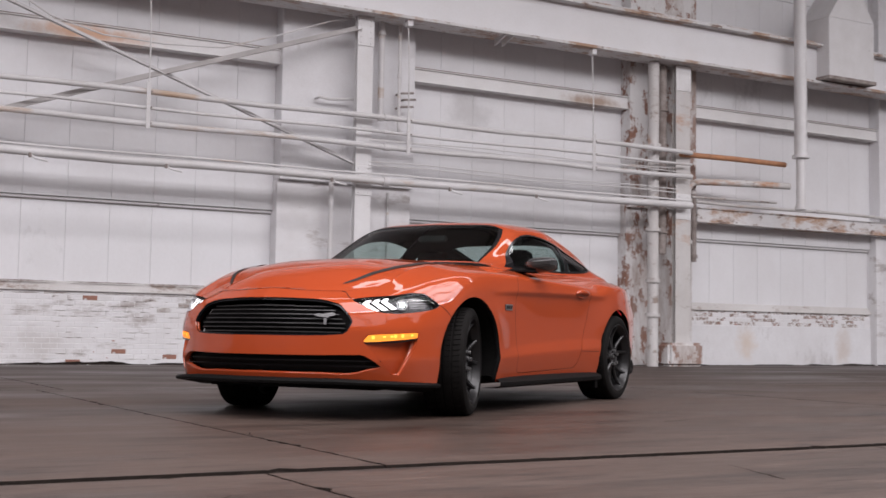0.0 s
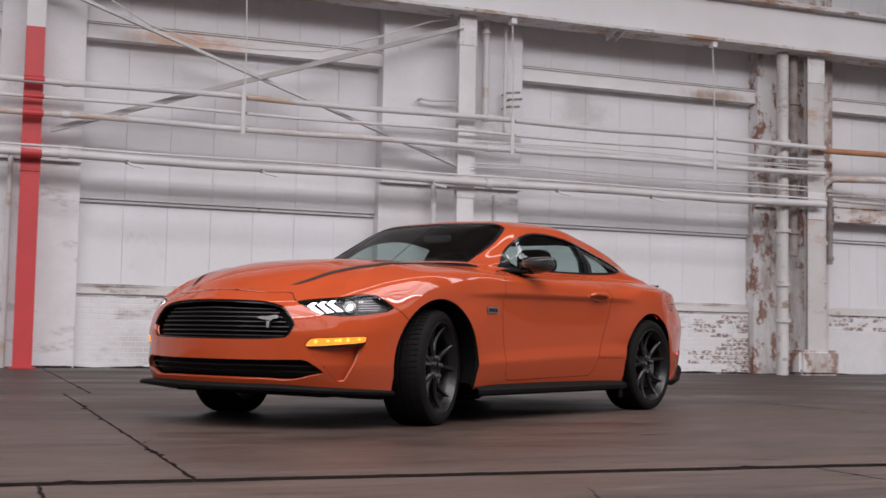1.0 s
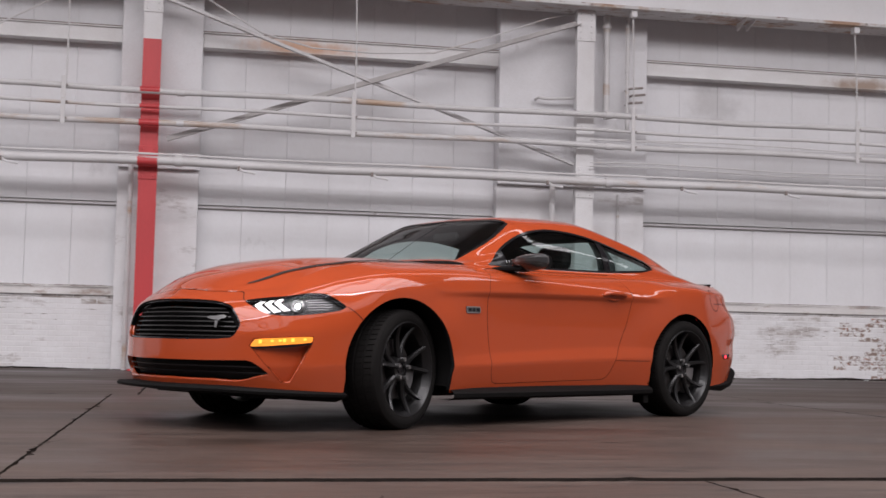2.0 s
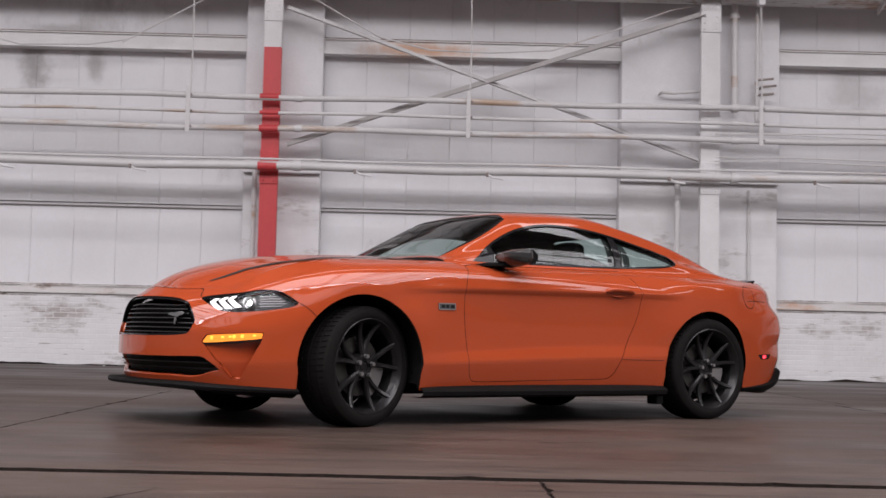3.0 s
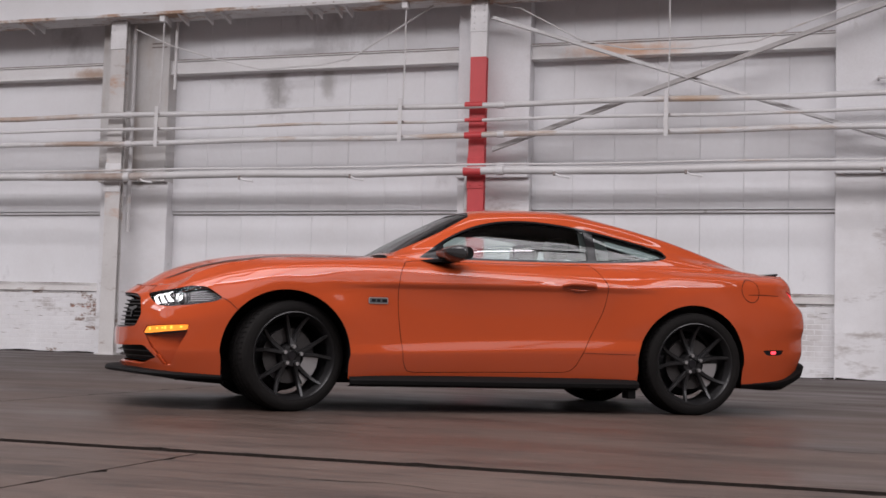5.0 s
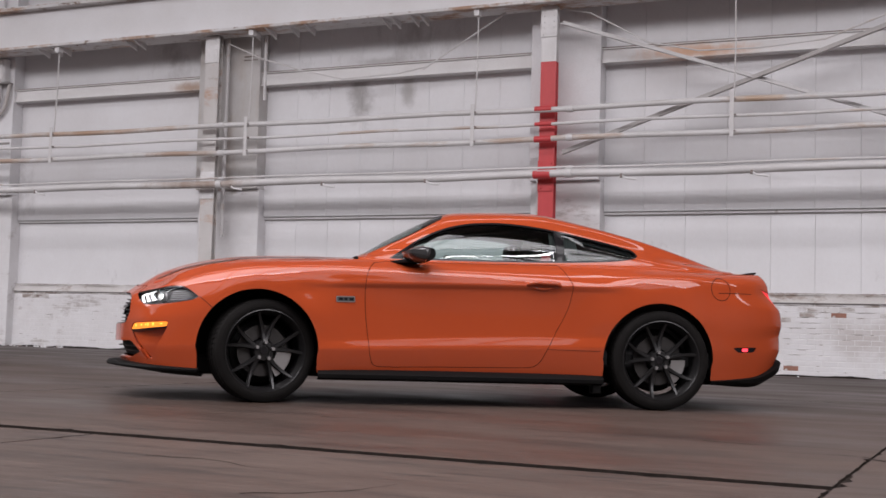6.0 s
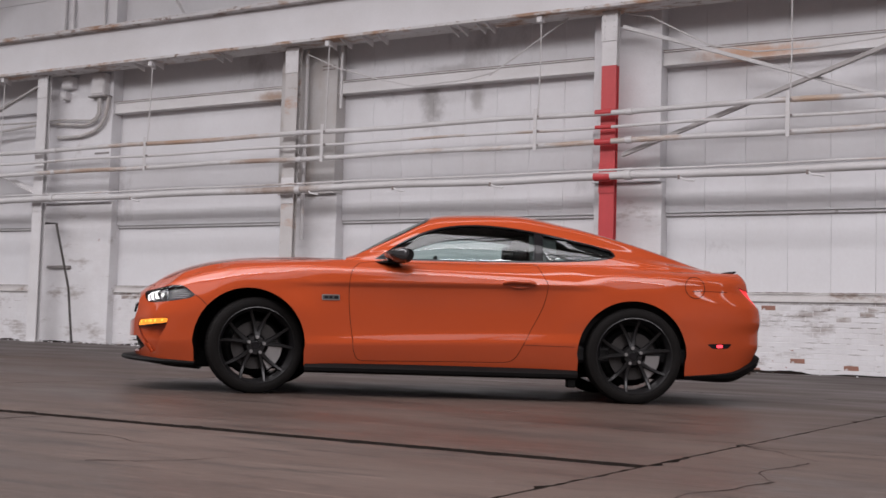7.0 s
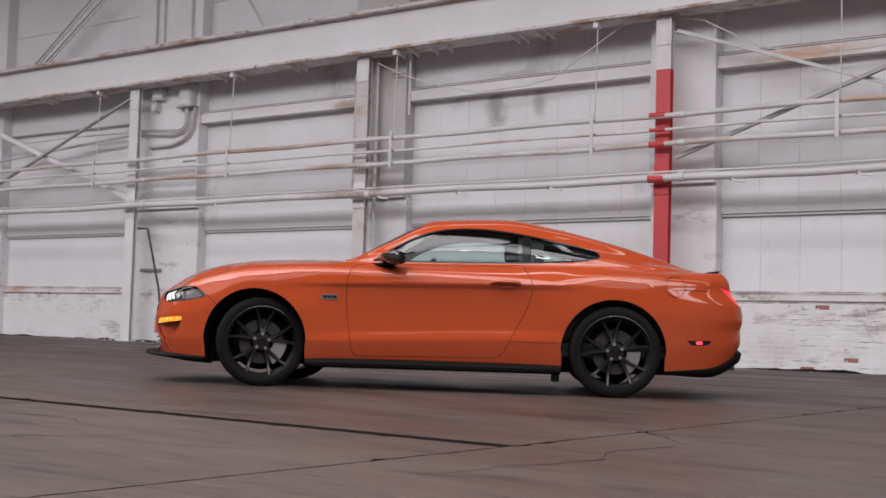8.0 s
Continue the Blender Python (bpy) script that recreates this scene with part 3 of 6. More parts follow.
# bracing between the columns
# of each pair, the brace rising to the right is coloured as if in shade
for a, b, w, t, y, mat in (((-2.55, 3.195), (3.35, 5.23), 0.07, 0.02, 8.99, M["shaded_brace"]), ((-2.6, 5.17), (3.3, 3.12), 0.055, 0.02, 9.03, M["dull_steel"]),
                           ((-21.4, 3.1), (-15.4, 5.2), 0.08, 0.02, 8.99, M["shaded_brace"]), ((-21.4, 5.2), (-15.4, 3.05), 0.08, 0.02, 9.03, M["steel"])):
    bm = bmesh.new()
    bar(bm, (a[0], y, a[1]), (b[0], y, b[1]), w, t)
    d = (Vector((b[0], 0, b[1])) - Vector((a[0], 0, a[1]))).normalized()
    off = Vector((d.z, 0, -d.x)) * (w / 2)
    bar(bm, (a[0] + off.x, y - 0.045, a[1] + off.z), (b[0] + off.x, y - 0.045, b[1] + off.z), 0.012, 0.08)
    solid("diagonal_brace", bm, mat, "steel angle brace crossing the bay, painted in a shaded grey" if mat is M["shaded_brace"] else "white steel angle brace crossing the bay", "brace", "braces")
for pts in ([(-2.62, 5.40), (-2.19, 5.30), (-1.29, 4.79), (-0.56, 4.62), (0.3, 4.60), (1.2, 4.66), (2.1, 4.98), (2.92, 5.3), (3.36, 5.40)],
            [(-4.95, 4.62), (-3.55, 5.42)], [(-8.66, 5.3), (-8.0, 5.0), (-7.2, 4.75), (-6.4, 4.55), (-5.4, 4.58), (-4.9, 4.66)]):
    bm = bmesh.new()
    tube(bm, [(x, 9.1, z) for x, z in pts], 0.012, 6)
    solid("slack_cable", bm, M["pipe"], "slack white-painted cable strung between the columns", "cable", "cables", smooth=True)


def riser(x, y, z0, z1, r, label, mat=None, flanges=()):
    bm = bmesh.new()
    tube(bm, [(x, y, z0), (x, y, z1)], r, 14)
    p = thing("riser_pipe", label, "pipe", "vertical pipes")
    part("run", bm, mat or M["pipe"], p, smooth=True)
    for z in flanges:
        bm = bmesh.new()
        tube(bm, [(x, y, z - 0.03), (x, y, z + 0.03)], r * 1.35, 14)
        part("flange", bm, mat or M["pipe"], p, smooth=True)
    return p


riser(-3.03, 9.30, 0, 2.95, 0.035, "thin white pipe beside the red column", flanges=(0.45, 1.2))
riser(3.05, 9.25, 0.0, 2.95, 0.04, "thin white pipe beside a column", flanges=(2.6,))
riser(4.13, 9.435, 1.2, 2.75, 0.022, "thin white conduit on the pier")
riser(4.18, 9.2, 3.7, 5.4, 0.03, "thin white conduit dropping from the girder", flanges=(4.6,))
riser(3.85, 9.2, 3.85, 5.42, 0.05, "white downpipe with a bend at its head", flanges=(5.25,))
riser(-8.74, 9.22, 2.0, 5.4, 0.035, "thin white conduit beside a column", flanges=(3.5,))
riser(-7.96, 9.2, 4.3, 5.4, 0.026, "thin white conduit on a pier")
riser(9.19, 9.0, 0.0, 5.4, 0.10, "thick stained white downpipe with flanged joints", M["rusty"], (0.9, 1.5, 2.4, 3.9))
riser(9.5, 9.15, 2.0, 5.4, 0.09, "grimy pipe bundle with flaking paint", M["grime_shadow"], (2.4, 3.0, 3.5, 3.9, 4.6))
bm = bmesh.new()
tube(bm, [(10.2, 9.25, 1.55), (10.2, 9.25, 3.16), (10.22, 9.24, 3.26), (10.30, 9.22, 3.34), (10.42, 9.19, 3.37), (11.2, 9.0, 3.38), (12.22, 8.72, 3.37)], 0.062, 12)
bent = thing("bent_pipe", "stained white pipe turning down the wall from a run", "pipe", "bent pipes")
part("run", bm, M["rusty"], bent, smooth=True)
for z in (1.6, 2.25, 3.02):
    bm = bmesh.new()
    tube(bm, [(10.2, 9.25, z - 0.035), (10.2, 9.25, z + 0.035)], 0.085, 14)
    part("flange", bm, M["rusty"], bent, smooth=True)
riser(10.38, 9.305, 1.9, 3.15, 0.06, "short peeling pipe stub", M["grime_shadow"], (2.0, 2.6))
riser(12.34, 8.55, 3.9, 10.5, 0.118, "large white duct pipe down the wall", M["steel"], (3.92,))
riser(12.34, 8.55, 2.92, 3.9, 0.085, "lower end of the large white duct pipe", M["steel"], (2.95,))
long_pipe(3.80, 0.050, 8.915, 9.75, 12.30, "rusted brown pipe beside the corner column", 31, M["rust_pipe"])
ledge = bmesh.new()
box(ledge, 10.5, 24.0, 9.33, 9.35, 2.66, 2.90)
box(ledge, 10.5, 24.0, 9.30, 9.757, 2.90, 2.915)
box(ledge, 10.5, 24.0, 9.30, 9.757, 2.645, 2.66)
part("ledge", ledge, M["rust_edge"], wall_north, "painted channel ledge with rusted lips")
long_pipe(3.0, 0.03, 9.25, 10.4, 24.0, "thin stained pipe along the wall", 34, M["rusty"])
long_pipe(3.1, 0.02, 9.25, 10.3, 12.4, "thin stained pipe along the wall", 36, M["rusty"])

hopper = thing("duct_box", "white sheet-metal duct box with a sloping top on the wall", "duct box", at=pose(13.72, 8.55, 0))
bm = bmesh.new()
v = box(bm, -0.62, 0.62, 0, 0.7, 5.55, 6.7)
bmesh.ops.bevel(bm, geom=bm.edges[:], offset=0.01, segments=2, affect='EDGES')
part("casing", bm, M["steel"], hopper)
bm = bmesh.new()
v = box(bm, -0.62, 0.62, 0, 0.7, 6.7, 7.2)
for i in (4, 5, 6, 7):
    v[i].co.x *= 0.45
part("sloping_top", bm, M["steel"], hopper)
part("lip", soft_box(-0.65, 0.65, -0.03, 0.73, 5.49, 5.56, 0.006), M["grime_shadow"], hopper)

# boxes and bent conduits on the far pier
for x0, x1, z0, z1 in ((-15.0, -14.70, 5.16, 5.40), (-15.02, -14.88, 4.94, 5.10), (-14.14, -13.78, 4.96, 5.40)):
    b = thing("junction_box", "white junction box on the wall with a conduit", "junction box", "junction boxes")
    part("casing", soft_box(x0, x1, 9.2, 9.36, z0, z1, 0.012, 2), M["steel"], b)
    part("lid", soft_box(x0 + 0.03, x1 - 0.03, 9.185, 9.199, z0 + 0.03, z1 - 0.03, 0.006), M["steel"], b)
part("box_tray", soft_box(-14.22, -13.70, 9.19, 9.36, 4.925, 4.955, 0.004), M["fitting_shadow"], wall_north, "dark tray under a junction box")
for line, r in (([(-13.94, 9.27, 4.94), (-13.93, 9.27, 4.60), (-14.02, 9.27, 4.49), (-14.16, 9.27, 4.43), (-14.40, 9.27, 4.39), (-15.42, 9.25, 4.48), (-16.85, 9.25, 4.39), (-20.6, 9.2, 4.12)], 0.028),
                ([(-14.00, 9.27, 4.94), (-13.99, 9.27, 4.62), (-14.05, 9.27, 4.53), (-14.17, 9.27, 4.475), (-14.95, 9.27, 4.535), (-15.43, 9.27, 4.53), (-18.0, 9.25, 4.55), (-20.6, 9.22, 4.50)], 0.018),
                ([(-13.72, 9.29, 4.93), (-13.80, 9.29, 4.52), (-13.90, 9.29, 4.38), (-14.07, 9.29, 4.26), (-14.46, 9.29, 4.17), (-15.12, 9.29, 4.17)], 0.035)):
    bm = bmesh.new()
    tube(bm, line, r, 8)
    solid("bent_conduit", bm, M["stained"], "stained conduit bending along the wall from a junction box", "conduit", "conduits", smooth=True)
part("pier_vent", soft_box(-14.12, -13.72, 9.35, 9.37, 3.79, 3.83, 0.004), M["fitting_shadow"], wall_north)
part("pier_vent", soft_box(-8.50, -8.22, 9.35, 9.37, 5.10, 5.125, 0.004), M["grime_shadow"], wall_north)
part("pier_vent", soft_box(-8.50, -8.22, 9.35, 9.37, 5.04, 5.06, 0.004), M["grime_shadow"], wall_north)
bm = bmesh.new()
tube(bm, [(-15.3, 9.2, 2.41), (-14.93, 9.18, 2.40), (-14.46, 9.15, 1.1), (-14.25, 9.1, 0.02)], 0.024, 8)
solid("leaning_rod", bm, M["dark_rod"], "dark thin rod leaning against the wall", "rod", smooth=True)
part("pier_ledge", soft_box(-15.4, -14.75, 9.40, 9.46, 1.50, 1.56, 0.004), M["fitting_shadow"], wall_north)
# wall stub pipe and its rod near the tall pier
bm = bmesh.new()
tube(bm, [(2.8, 9.36, 4.12), (2.8, 9.2, 4.12), (2.95, 9.18, 4.10), (3.4, 9.16, 4.14)], 0.022, 8)
solid("stub_pipe", bm, M["pipe"], "short white stub pipe on the pier", "pipe", smooth=True)
for x, z in ((4.2, 4.32), (4.24, 4.22), (4.2, 4.1)):
    bm = bmesh.new()
    tube(bm, [(x, 9.34, z), (x, 9.15, z), (x + 0.2, 9.13, z + 0.02)], 0.018, 8)
    solid("stub_pipe", bm, M["grime_shadow"], "short stained stub pipe on the pier", "pipe", "stub pipes", smooth=True)

# red paint carried over the pipes where they pass the red column
for z, r in ((3.825, 0.044), (3.603, 0.026), (3.378, 0.044), (2.850, 0.062)):
    bm = bmesh.new()
    tube(bm, [(-2.925, 8.80, z), (-2.66, 8.80, z)], r + 0.004, 14)
    solid("pipe_sleeve", bm, M["red"], "red-painted stretch of pipe in front of the red column", "pipe", "red pipe stretches", smooth=True)

# concrete footing round the corner column
bm = soft_box(9.45, 10.25, 8.85, 9.44, 0.0, 0.42, 0.05, 3)
solid("column_footing", bm, M["worn_plaster"], "stained white concrete footing round a column", "footing", smooth=True)

# ---- the car ----
# Car axes: x ahead from the rear axle, y to its left, z up.
CAR = Matrix(((-0.8378, 0.5459, 0, 0.880), (-0.5459, -0.8378, 0, 0.737), (0, 0, 1, 0), (0, 0, 0, 1)))

M["paint"] = material("orange_car_paint", (0.345, 0.054, 0.0165), None, 0.5, 0.12, coat=1.0, spec=0.0)
M["gloss_black"] = material("gloss_black_trim", (0.010, 0.009, 0.010), None, 0.14, 0, spec=0.25)
M["black"] = material("black_plastic", (0.0055, 0.005, 0.005), (0.004, 0.0036, 0.0036), 0.6, 0, 20, 300, 0.03, spec=0.08)
# wheel housing black, also used for shade in panel gaps and folds
M["liner_gap_shade"] = material("dark_housing_and_gap_shade", (0.008, 0.008, 0.008), (0.012, 0.011, 0.011), 0.9, 0, 10, 100, 0.1, spec=0.03)
M["rubber"] = material("tyre_rubber", (0.0062, 0.0054, 0.0052), (0.009, 0.008, 0.0076), 0.8, 0, 12, 200, 0.05, spec=0.08)
M["rim"] = material("dark_painted_alloy", (0.015, 0.014, 0.0145), None, 0.36, 0.5, coat=0.12)
M["disc"] = material("brake_disc_steel", (0.022, 0.018, 0.017), (0.015, 0.0125, 0.012), 0.5, 0.2, 30, 200)
M["satin"] = material("satin_silver", (0.42, 0.41, 0.41), None, 0.3, 0.9)
M["carbon"] = material("dark_smoked_mirror_shell", (0.035, 0.034, 0.035), None, 0.22, 0.2, coat=0.8)
M["stripe"] = material("dark_grey_hood_stripe", (0.022, 0.018, 0.018), None, 0.55, 0, spec=0.25)
M["grille_bar"] = material("dark_grey_grille_bar", (0.022, 0.020, 0.020), None, 0.35, 0, spec=0.4)
M["cabin"] = material("dark_cabin_trim", (0.016, 0.015, 0.016), (0.01, 0.01, 0.01), 0.7, 0, 10, 120, 0.05)
M["seat"] = material("black_seat_cloth", (0.022, 0.021, 0.022), (0.014, 0.013, 0.014), 0.8, 0, 30, 300, 0.1)
M["window"] = glass("tinted_side_glass", (0.68, 0.78, 0.76), low=0.055)
M["screen"] = glass("windscreen_glass", (0.66, 0.74, 0.72))
M["lens"] = glass("clear_lamp_lens", (0.93, 0.93, 0.94), low=0.02, high=0.3)
M["emblem"] = material("satin_emblem", (0.10, 0.097, 0.098), None, 0.35, 0.5)
M["led"] = glow("white_led", (1.0, 0.98, 0.98), 0.85)
M["beam"] = glow("headlamp_beam", (0.95, 0.98, 1.0), 7.0)
M["amber"] = glow("amber_lamp", (1.0, 0.30, 0.025), 0.45)
M["amber_hot"] = glow("amber_lamp_core", (1.0, 0.40, 0.045), 1.25)
M["tail"] = glow("red_tail_lamp", (0.8, 0.035, 0.04), 0.5)
M["marker_red"] = glow("red_marker_core", (1.0, 0.04, 0.06), 2.5)
M["smoked"] = material("silvered_lamp_housing", (0.022, 0.021, 0.022), None, 0.3, 0.3)


def pchip(xs, ys, q):
    """Monotone cubic through the table xs, ys, at the values q."""
    x, y, q = np.asarray(xs, float), np.asarray(ys, float), np.clip(np.asarray(q, float), xs[0], xs[-1])
    h, d = np.diff(x), np.diff(y) / np.diff(x)
    m = np.zeros_like(y)
    for i in range(1, len(x) - 1):
        if d[i - 1] * d[i] > 0:
            w1, w2 = 2 * h[i] + h[i - 1], h[i] + 2 * h[i - 1]
            m[i] = (w1 + w2) / (w1 / d[i - 1] + w2 / d[i])
    m[0], m[-1] = d[0], d[-1]
    i = np.clip(np.searchsorted(x, q, side="right") - 1, 0, len(h) - 1)
    t = (q - x[i]) / h[i]
    return (y[i] * (1 + 2 * t) * (1 - t) ** 2 + h[i] * m[i] * t * (1 - t) ** 2 + y[i + 1] * t * t * (3 - 2 * t) + h[i] * m[i + 1] * t * t * (t - 1))


def smoothed(values, sigma):
    k = int(4 * sigma) + 1
    w = np.exp(-0.5 * (np.arange(-k, k + 1) / sigma) ** 2)
    v = np.concatenate((2 * values[0] - values[k:0:-1], values, 2 * values[-1] - values[-2:-k - 2:-1]))
    return np.convolve(v, w / w.sum(), mode="valid")


# the plan outline of the body: straight sides, rounded nose and tail
NOSE_X = [2.90, 3.10, 3.25, 3.39, 3.49, 3.575, 3.645, 3.70, 3.735, 3.745]
NOSE_Y = [0.950, 0.918, 0.885, 0.835, 0.755, 0.64, 0.50, 0.33, 0.16, 0.0]
TAIL_X = [-1.010, -1.008, -1.002, -0.987, -0.950, -0.80, -0.60, -0.40, -0.20]
TAIL_Y = [0.0, 0.30, 0.53, 0.65, 0.722, 0.810, 0.872, 0.912, 0.940]
nose_c = 2.90 + np.concatenate(([0], np.cumsum(np.hypot(np.diff(NOSE_X), np.diff(NOSE_Y)))))
tail_c = -0.20 - np.concatenate(([0], np.cumsum(np.hypot(np.diff(TAIL_X), np.diff(TAIL_Y))[::-1])))[::-1]
FC, RC = float(nose_c[-1]), float(tail_c[0])
GRID = np.linspace(RC, FC, 900)
ring_c = np.concatenate((tail_c, [0.5, 1.5, 2.5], nose_c))
STEP = GRID[1] - GRID[0]
RING_X = smoothed(pchip(ring_c, np.concatenate((TAIL_X, [0.5, 1.5, 2.5], NOSE_X)), GRID), 0.03 / STEP)
RING_Y = smoothed(pchip(ring_c, np.concatenate((TAIL_Y, [0.955, 0.952, 0.955], NOSE_Y)), GRID), 0.03 / STEP)
tx, ty = np.gradient(RING_X, STEP), np.gradient(RING_Y, STEP)
tl = np.hypot(tx, ty)
NORM_X, NORM_Y = -ty / tl, tx / tl
NORM_X[0], NORM_Y[0], NORM_X[-1], NORM_Y[-1] = -1, 0, 1, 0

# section rows from the sill to the hood edge: inset from the outline, and height, along the body
KNOT = [RC, -1.03, -0.75, -0.50, -0.2, 0.1, 0.45, 0.85, 1.4, 2.05, 2.35, 2.72, 3.1, 3.38, 3.67, 3.93, FC]
INSET = [[0.100, 0.050, 0.040, .03, .03, .03, .060, .076, .078, .068, .044, .03, .03, .03, .04, .05, .05],
         [0.030, 0.010, 0.010, .00, .00, -.002, .016, .028, .030, .023, .006, .0, .0, .0, .0, .0, .0],
         [0.000, 0.012, 0.008, .0, .0, -.001, .028, .044, .046, .036, .011, .0, .0, .0, .0, .0, .0],
         [0.000, -0.004, 0.000, .0, -.004, -.004, .026, .045, .047, .037, .014, -.002, .0, .0, .0, .0, .0],
         [0.012, 0.006, 0.009, .010, .006, .002, .024, .032, .033, .031, .028, .008, .008, .012, .012, .010, .010],
         [0.100, 0.084, 0.046, .029, .012, .008, .012, .012, .012, .014, .024, .014, .026, .030, .035, .030, .03],
         [0.110, 0.102, 0.064, .046, .028, .022, .034, .030, .030, .032, .046, .040, .066, .062, .065, .060, .055],
         [0.138, 0.136, 0.131, .126, .121, .119, .115, .110, .110, .115, .130, .160, .170, .125, .110, .095, .09],
         [0.160, 0.165, 0.185, .19, .190, .190, .190, .190, .190, .195, .230, .260, .255, .20, .165, .14, .13]]
HEIGHT = [[0.420, 0.330, 0.225, .210, .205, .205, .205, .205, .205, .205, .205, .205, .205, .215, .228, .235, .24],
          [0.460, 0.440, 0.420, .42, .42, .42, .411, .404, .390, .368, .36, .37, .37, .36, .36, .36, .36],
          [0.530, 0.530, 0.500, .49, .49, .49, .492, .490, .472, .438, .42, .42, .42, .42, .43, .43, .44],
          [0.610, 0.610, 0.600, .60, .60, .60, .60, .60, .60, .60, .59, .57, .55, .52, .51, .51, .52],
          [0.700, 0.700, 0.715, .73, .745, .755, .786, .786, .780, .770, .76, .72, .66, .60, .58, .585, .60],
          [0.820, 0.815, 0.820, .825, .83, .83, .832, .826, .820, .808, .80, .80, .74, .67, .65, .655, .67],
          [0.900, 0.895, 0.893, .896, .906, .906, .872, .880, .892, .900, .900, .885, .83, .745, .70, .70, .72],
          [0.945, 0.945, 0.945, .945, .955, .955, .95, .945, .945, .945, .945, .935, .88, .79, .73, .727, .745],
          [0.966, 0.968, 0.966, .965, .975, .985, .985, .982, .978, .975, .968, .958, .915, .835, .762, .757, .775]]
# rows over the cabin, from the belt line to the roof's middle: half width and height
CABIN_KNOT = [-0.62, -0.2, 0.1, 0.45, 0.85, 1.4, 1.75, 2.08]
CABIN_Y = [[.600, .728, .735, .738, .738, .738, .748, .735], [.530, .63, .655, .640, .645, .655, .700, .69],
           [.455, .55, .58, .590, .595, .605, .645, .61], [.28, .36, .38, .40, .41, .42, .42, .40], [0, 0, 0, 0, 0, 0, 0, 0]]
CABIN_Z = [[.982, 1.005, 1.04, 1.085, 1.10, 1.09, 1.03, .984], [.986, 1.050, 1.105, 1.187, 1.257, 1.238, 1.078, .992],
           [.992, 1.112, 1.192, 1.262, 1.318, 1.290, 1.140, .998], [.995, 1.134, 1.216, 1.299, 1.364, 1.344, 1.195, 1.004],
           [.996, 1.140, 1.224, 1.308, 1.380, 1.358, 1.208, 1.008]]
SIG = 0.045 / STEP
ROW_D = [smoothed(pchip(KNOT, r, GRID), SIG) for r in INSET]
ROW_Z = [smoothed(pchip(KNOT, r, GRID), SIG) for r in HEIGHT]
ROW_CY = [smoothed(pchip(CABIN_KNOT, r, GRID), SIG) for r in CABIN_Y]
ROW_CZ = [smoothed(pchip(CABIN_KNOT, r, GRID), SIG) for r in CABIN_Z]
NROW = 9


def section(c):
    """The control points of the section at c: lists of inset and height, sill to roof middle where the cabin stands."""
    d = [float(np.interp(c, GRID, r)) for r in ROW_D]
    z = [float(np.interp(c, GRID, r)) for r in ROW_Z]
    if -0.66 <= c <= 2.12:
        y0 = float(np.interp(c, GRID, RING_Y))
        d += [y0 - float(np.interp(c, GRID, r)) for r in ROW_CY]
        z += [float(np.interp(c, GRID, r)) for r in ROW_CZ]
    return d, z


SECTION_CACHE = {}


def dense_section(c):
    key = round(c, 5)
    if key not in SECTION_CACHE:
        d, z = section(c)
        w = np.linspace(0, len(d) - 1, (len(d) - 1) * 16 + 1)
        kn = list(range(len(d)))
        fade = min(1.0, max(0.0, (c - 0.30) / 0.2)) * min(1.0, max(0.0, (2.50 - c) / 0.25))
        edge_w = fade * np.maximum(np.clip(1.5 - np.abs(w - 1.3) / 0.7, 0, 1), np.clip(1.3 - np.abs(w - 5) / 0.7, 0, 1))
        dd = smoothed((1 - edge_w) * pchip(kn, d, w) + edge_w * np.interp(w, kn, d), 1.5)
        zz = smoothed((1 - edge_w) * pchip(kn, z, w) + edge_w * np.interp(w, kn, z), 1.5)
        SECTION_CACHE[key] = (w, dd, zz)
    return SECTION_CACHE[key]


FLARES = ((2.745, 0.345, 0.402, 0.006, 0.030, 0.060), (0.012, 0.335, 0.398, 0.007, 0.040, 0.085))


def flare(x, z):
    """How far the skin swells outwards in the ring round a wheel opening."""
    out = 0.0
    for cx, cz, r, high, at, wide in FLARES:
        gap = math.hypot(x - cx, z - cz) - r - at
        up = min(1.0, max(0.0, (z - cz - 0.06) / 0.25))
        out += high * math.exp(-0.5 * (gap / wide) ** 2) * up * up * (3 - 2 * up)
    return out


def skin(c, w, lift=0.0):
    """A point of the body's skin on the car's left side; lift moves it outwards."""
    ws, dd, zz = dense_section(c)
    d, z = float(np.interp(w, ws, dd)), float(np.interp(w, ws, zz))
    x, y = float(np.interp(c, GRID, RING_X)), float(np.interp(c, GRID, RING_Y))
    nx, ny = float(np.interp(c, GRID, NORM_X)), float(np.interp(c, GRID, NORM_Y))
    if c < 2.2 and w > 5:
        # over the cabin the rows run straight across the car
        f = min(1.0, (w - 5) / 3)
        f = f * f * (3 - 2 * f) * min(1.0, max(0.0, (c + 0.95) / 0.33))
        nx, ny = nx * (1 - f), ny + (1 - ny) * f
    if w < 9:
        d -= flare(c, z)
    s = math.hypot(nx, ny) or 1
    nx, ny = nx / s, ny / s
    p = Vector((x - nx * d, max(0.0, y - ny * d) if ny > 0.2 else y - ny * d, z))
    if lift:
        e = 0.02
        wa, wb = max(0, w - e), min(ws[-1], w + e)
        dz, dn = float(np.interp(wb, ws, zz) - np.interp(wa, ws, zz)), float(np.interp(wb, ws, dd) - np.interp(wa, ws, dd))
        if w < 9:
            dn -= flare(c, float(np.interp(wb, ws, zz))) - flare(c, float(np.interp(wa, ws, zz)))
        n = Vector((nx * dz, ny * dz, dn))
        if n.length > 1e-9:
            p += n.normalized() * lift
    return p


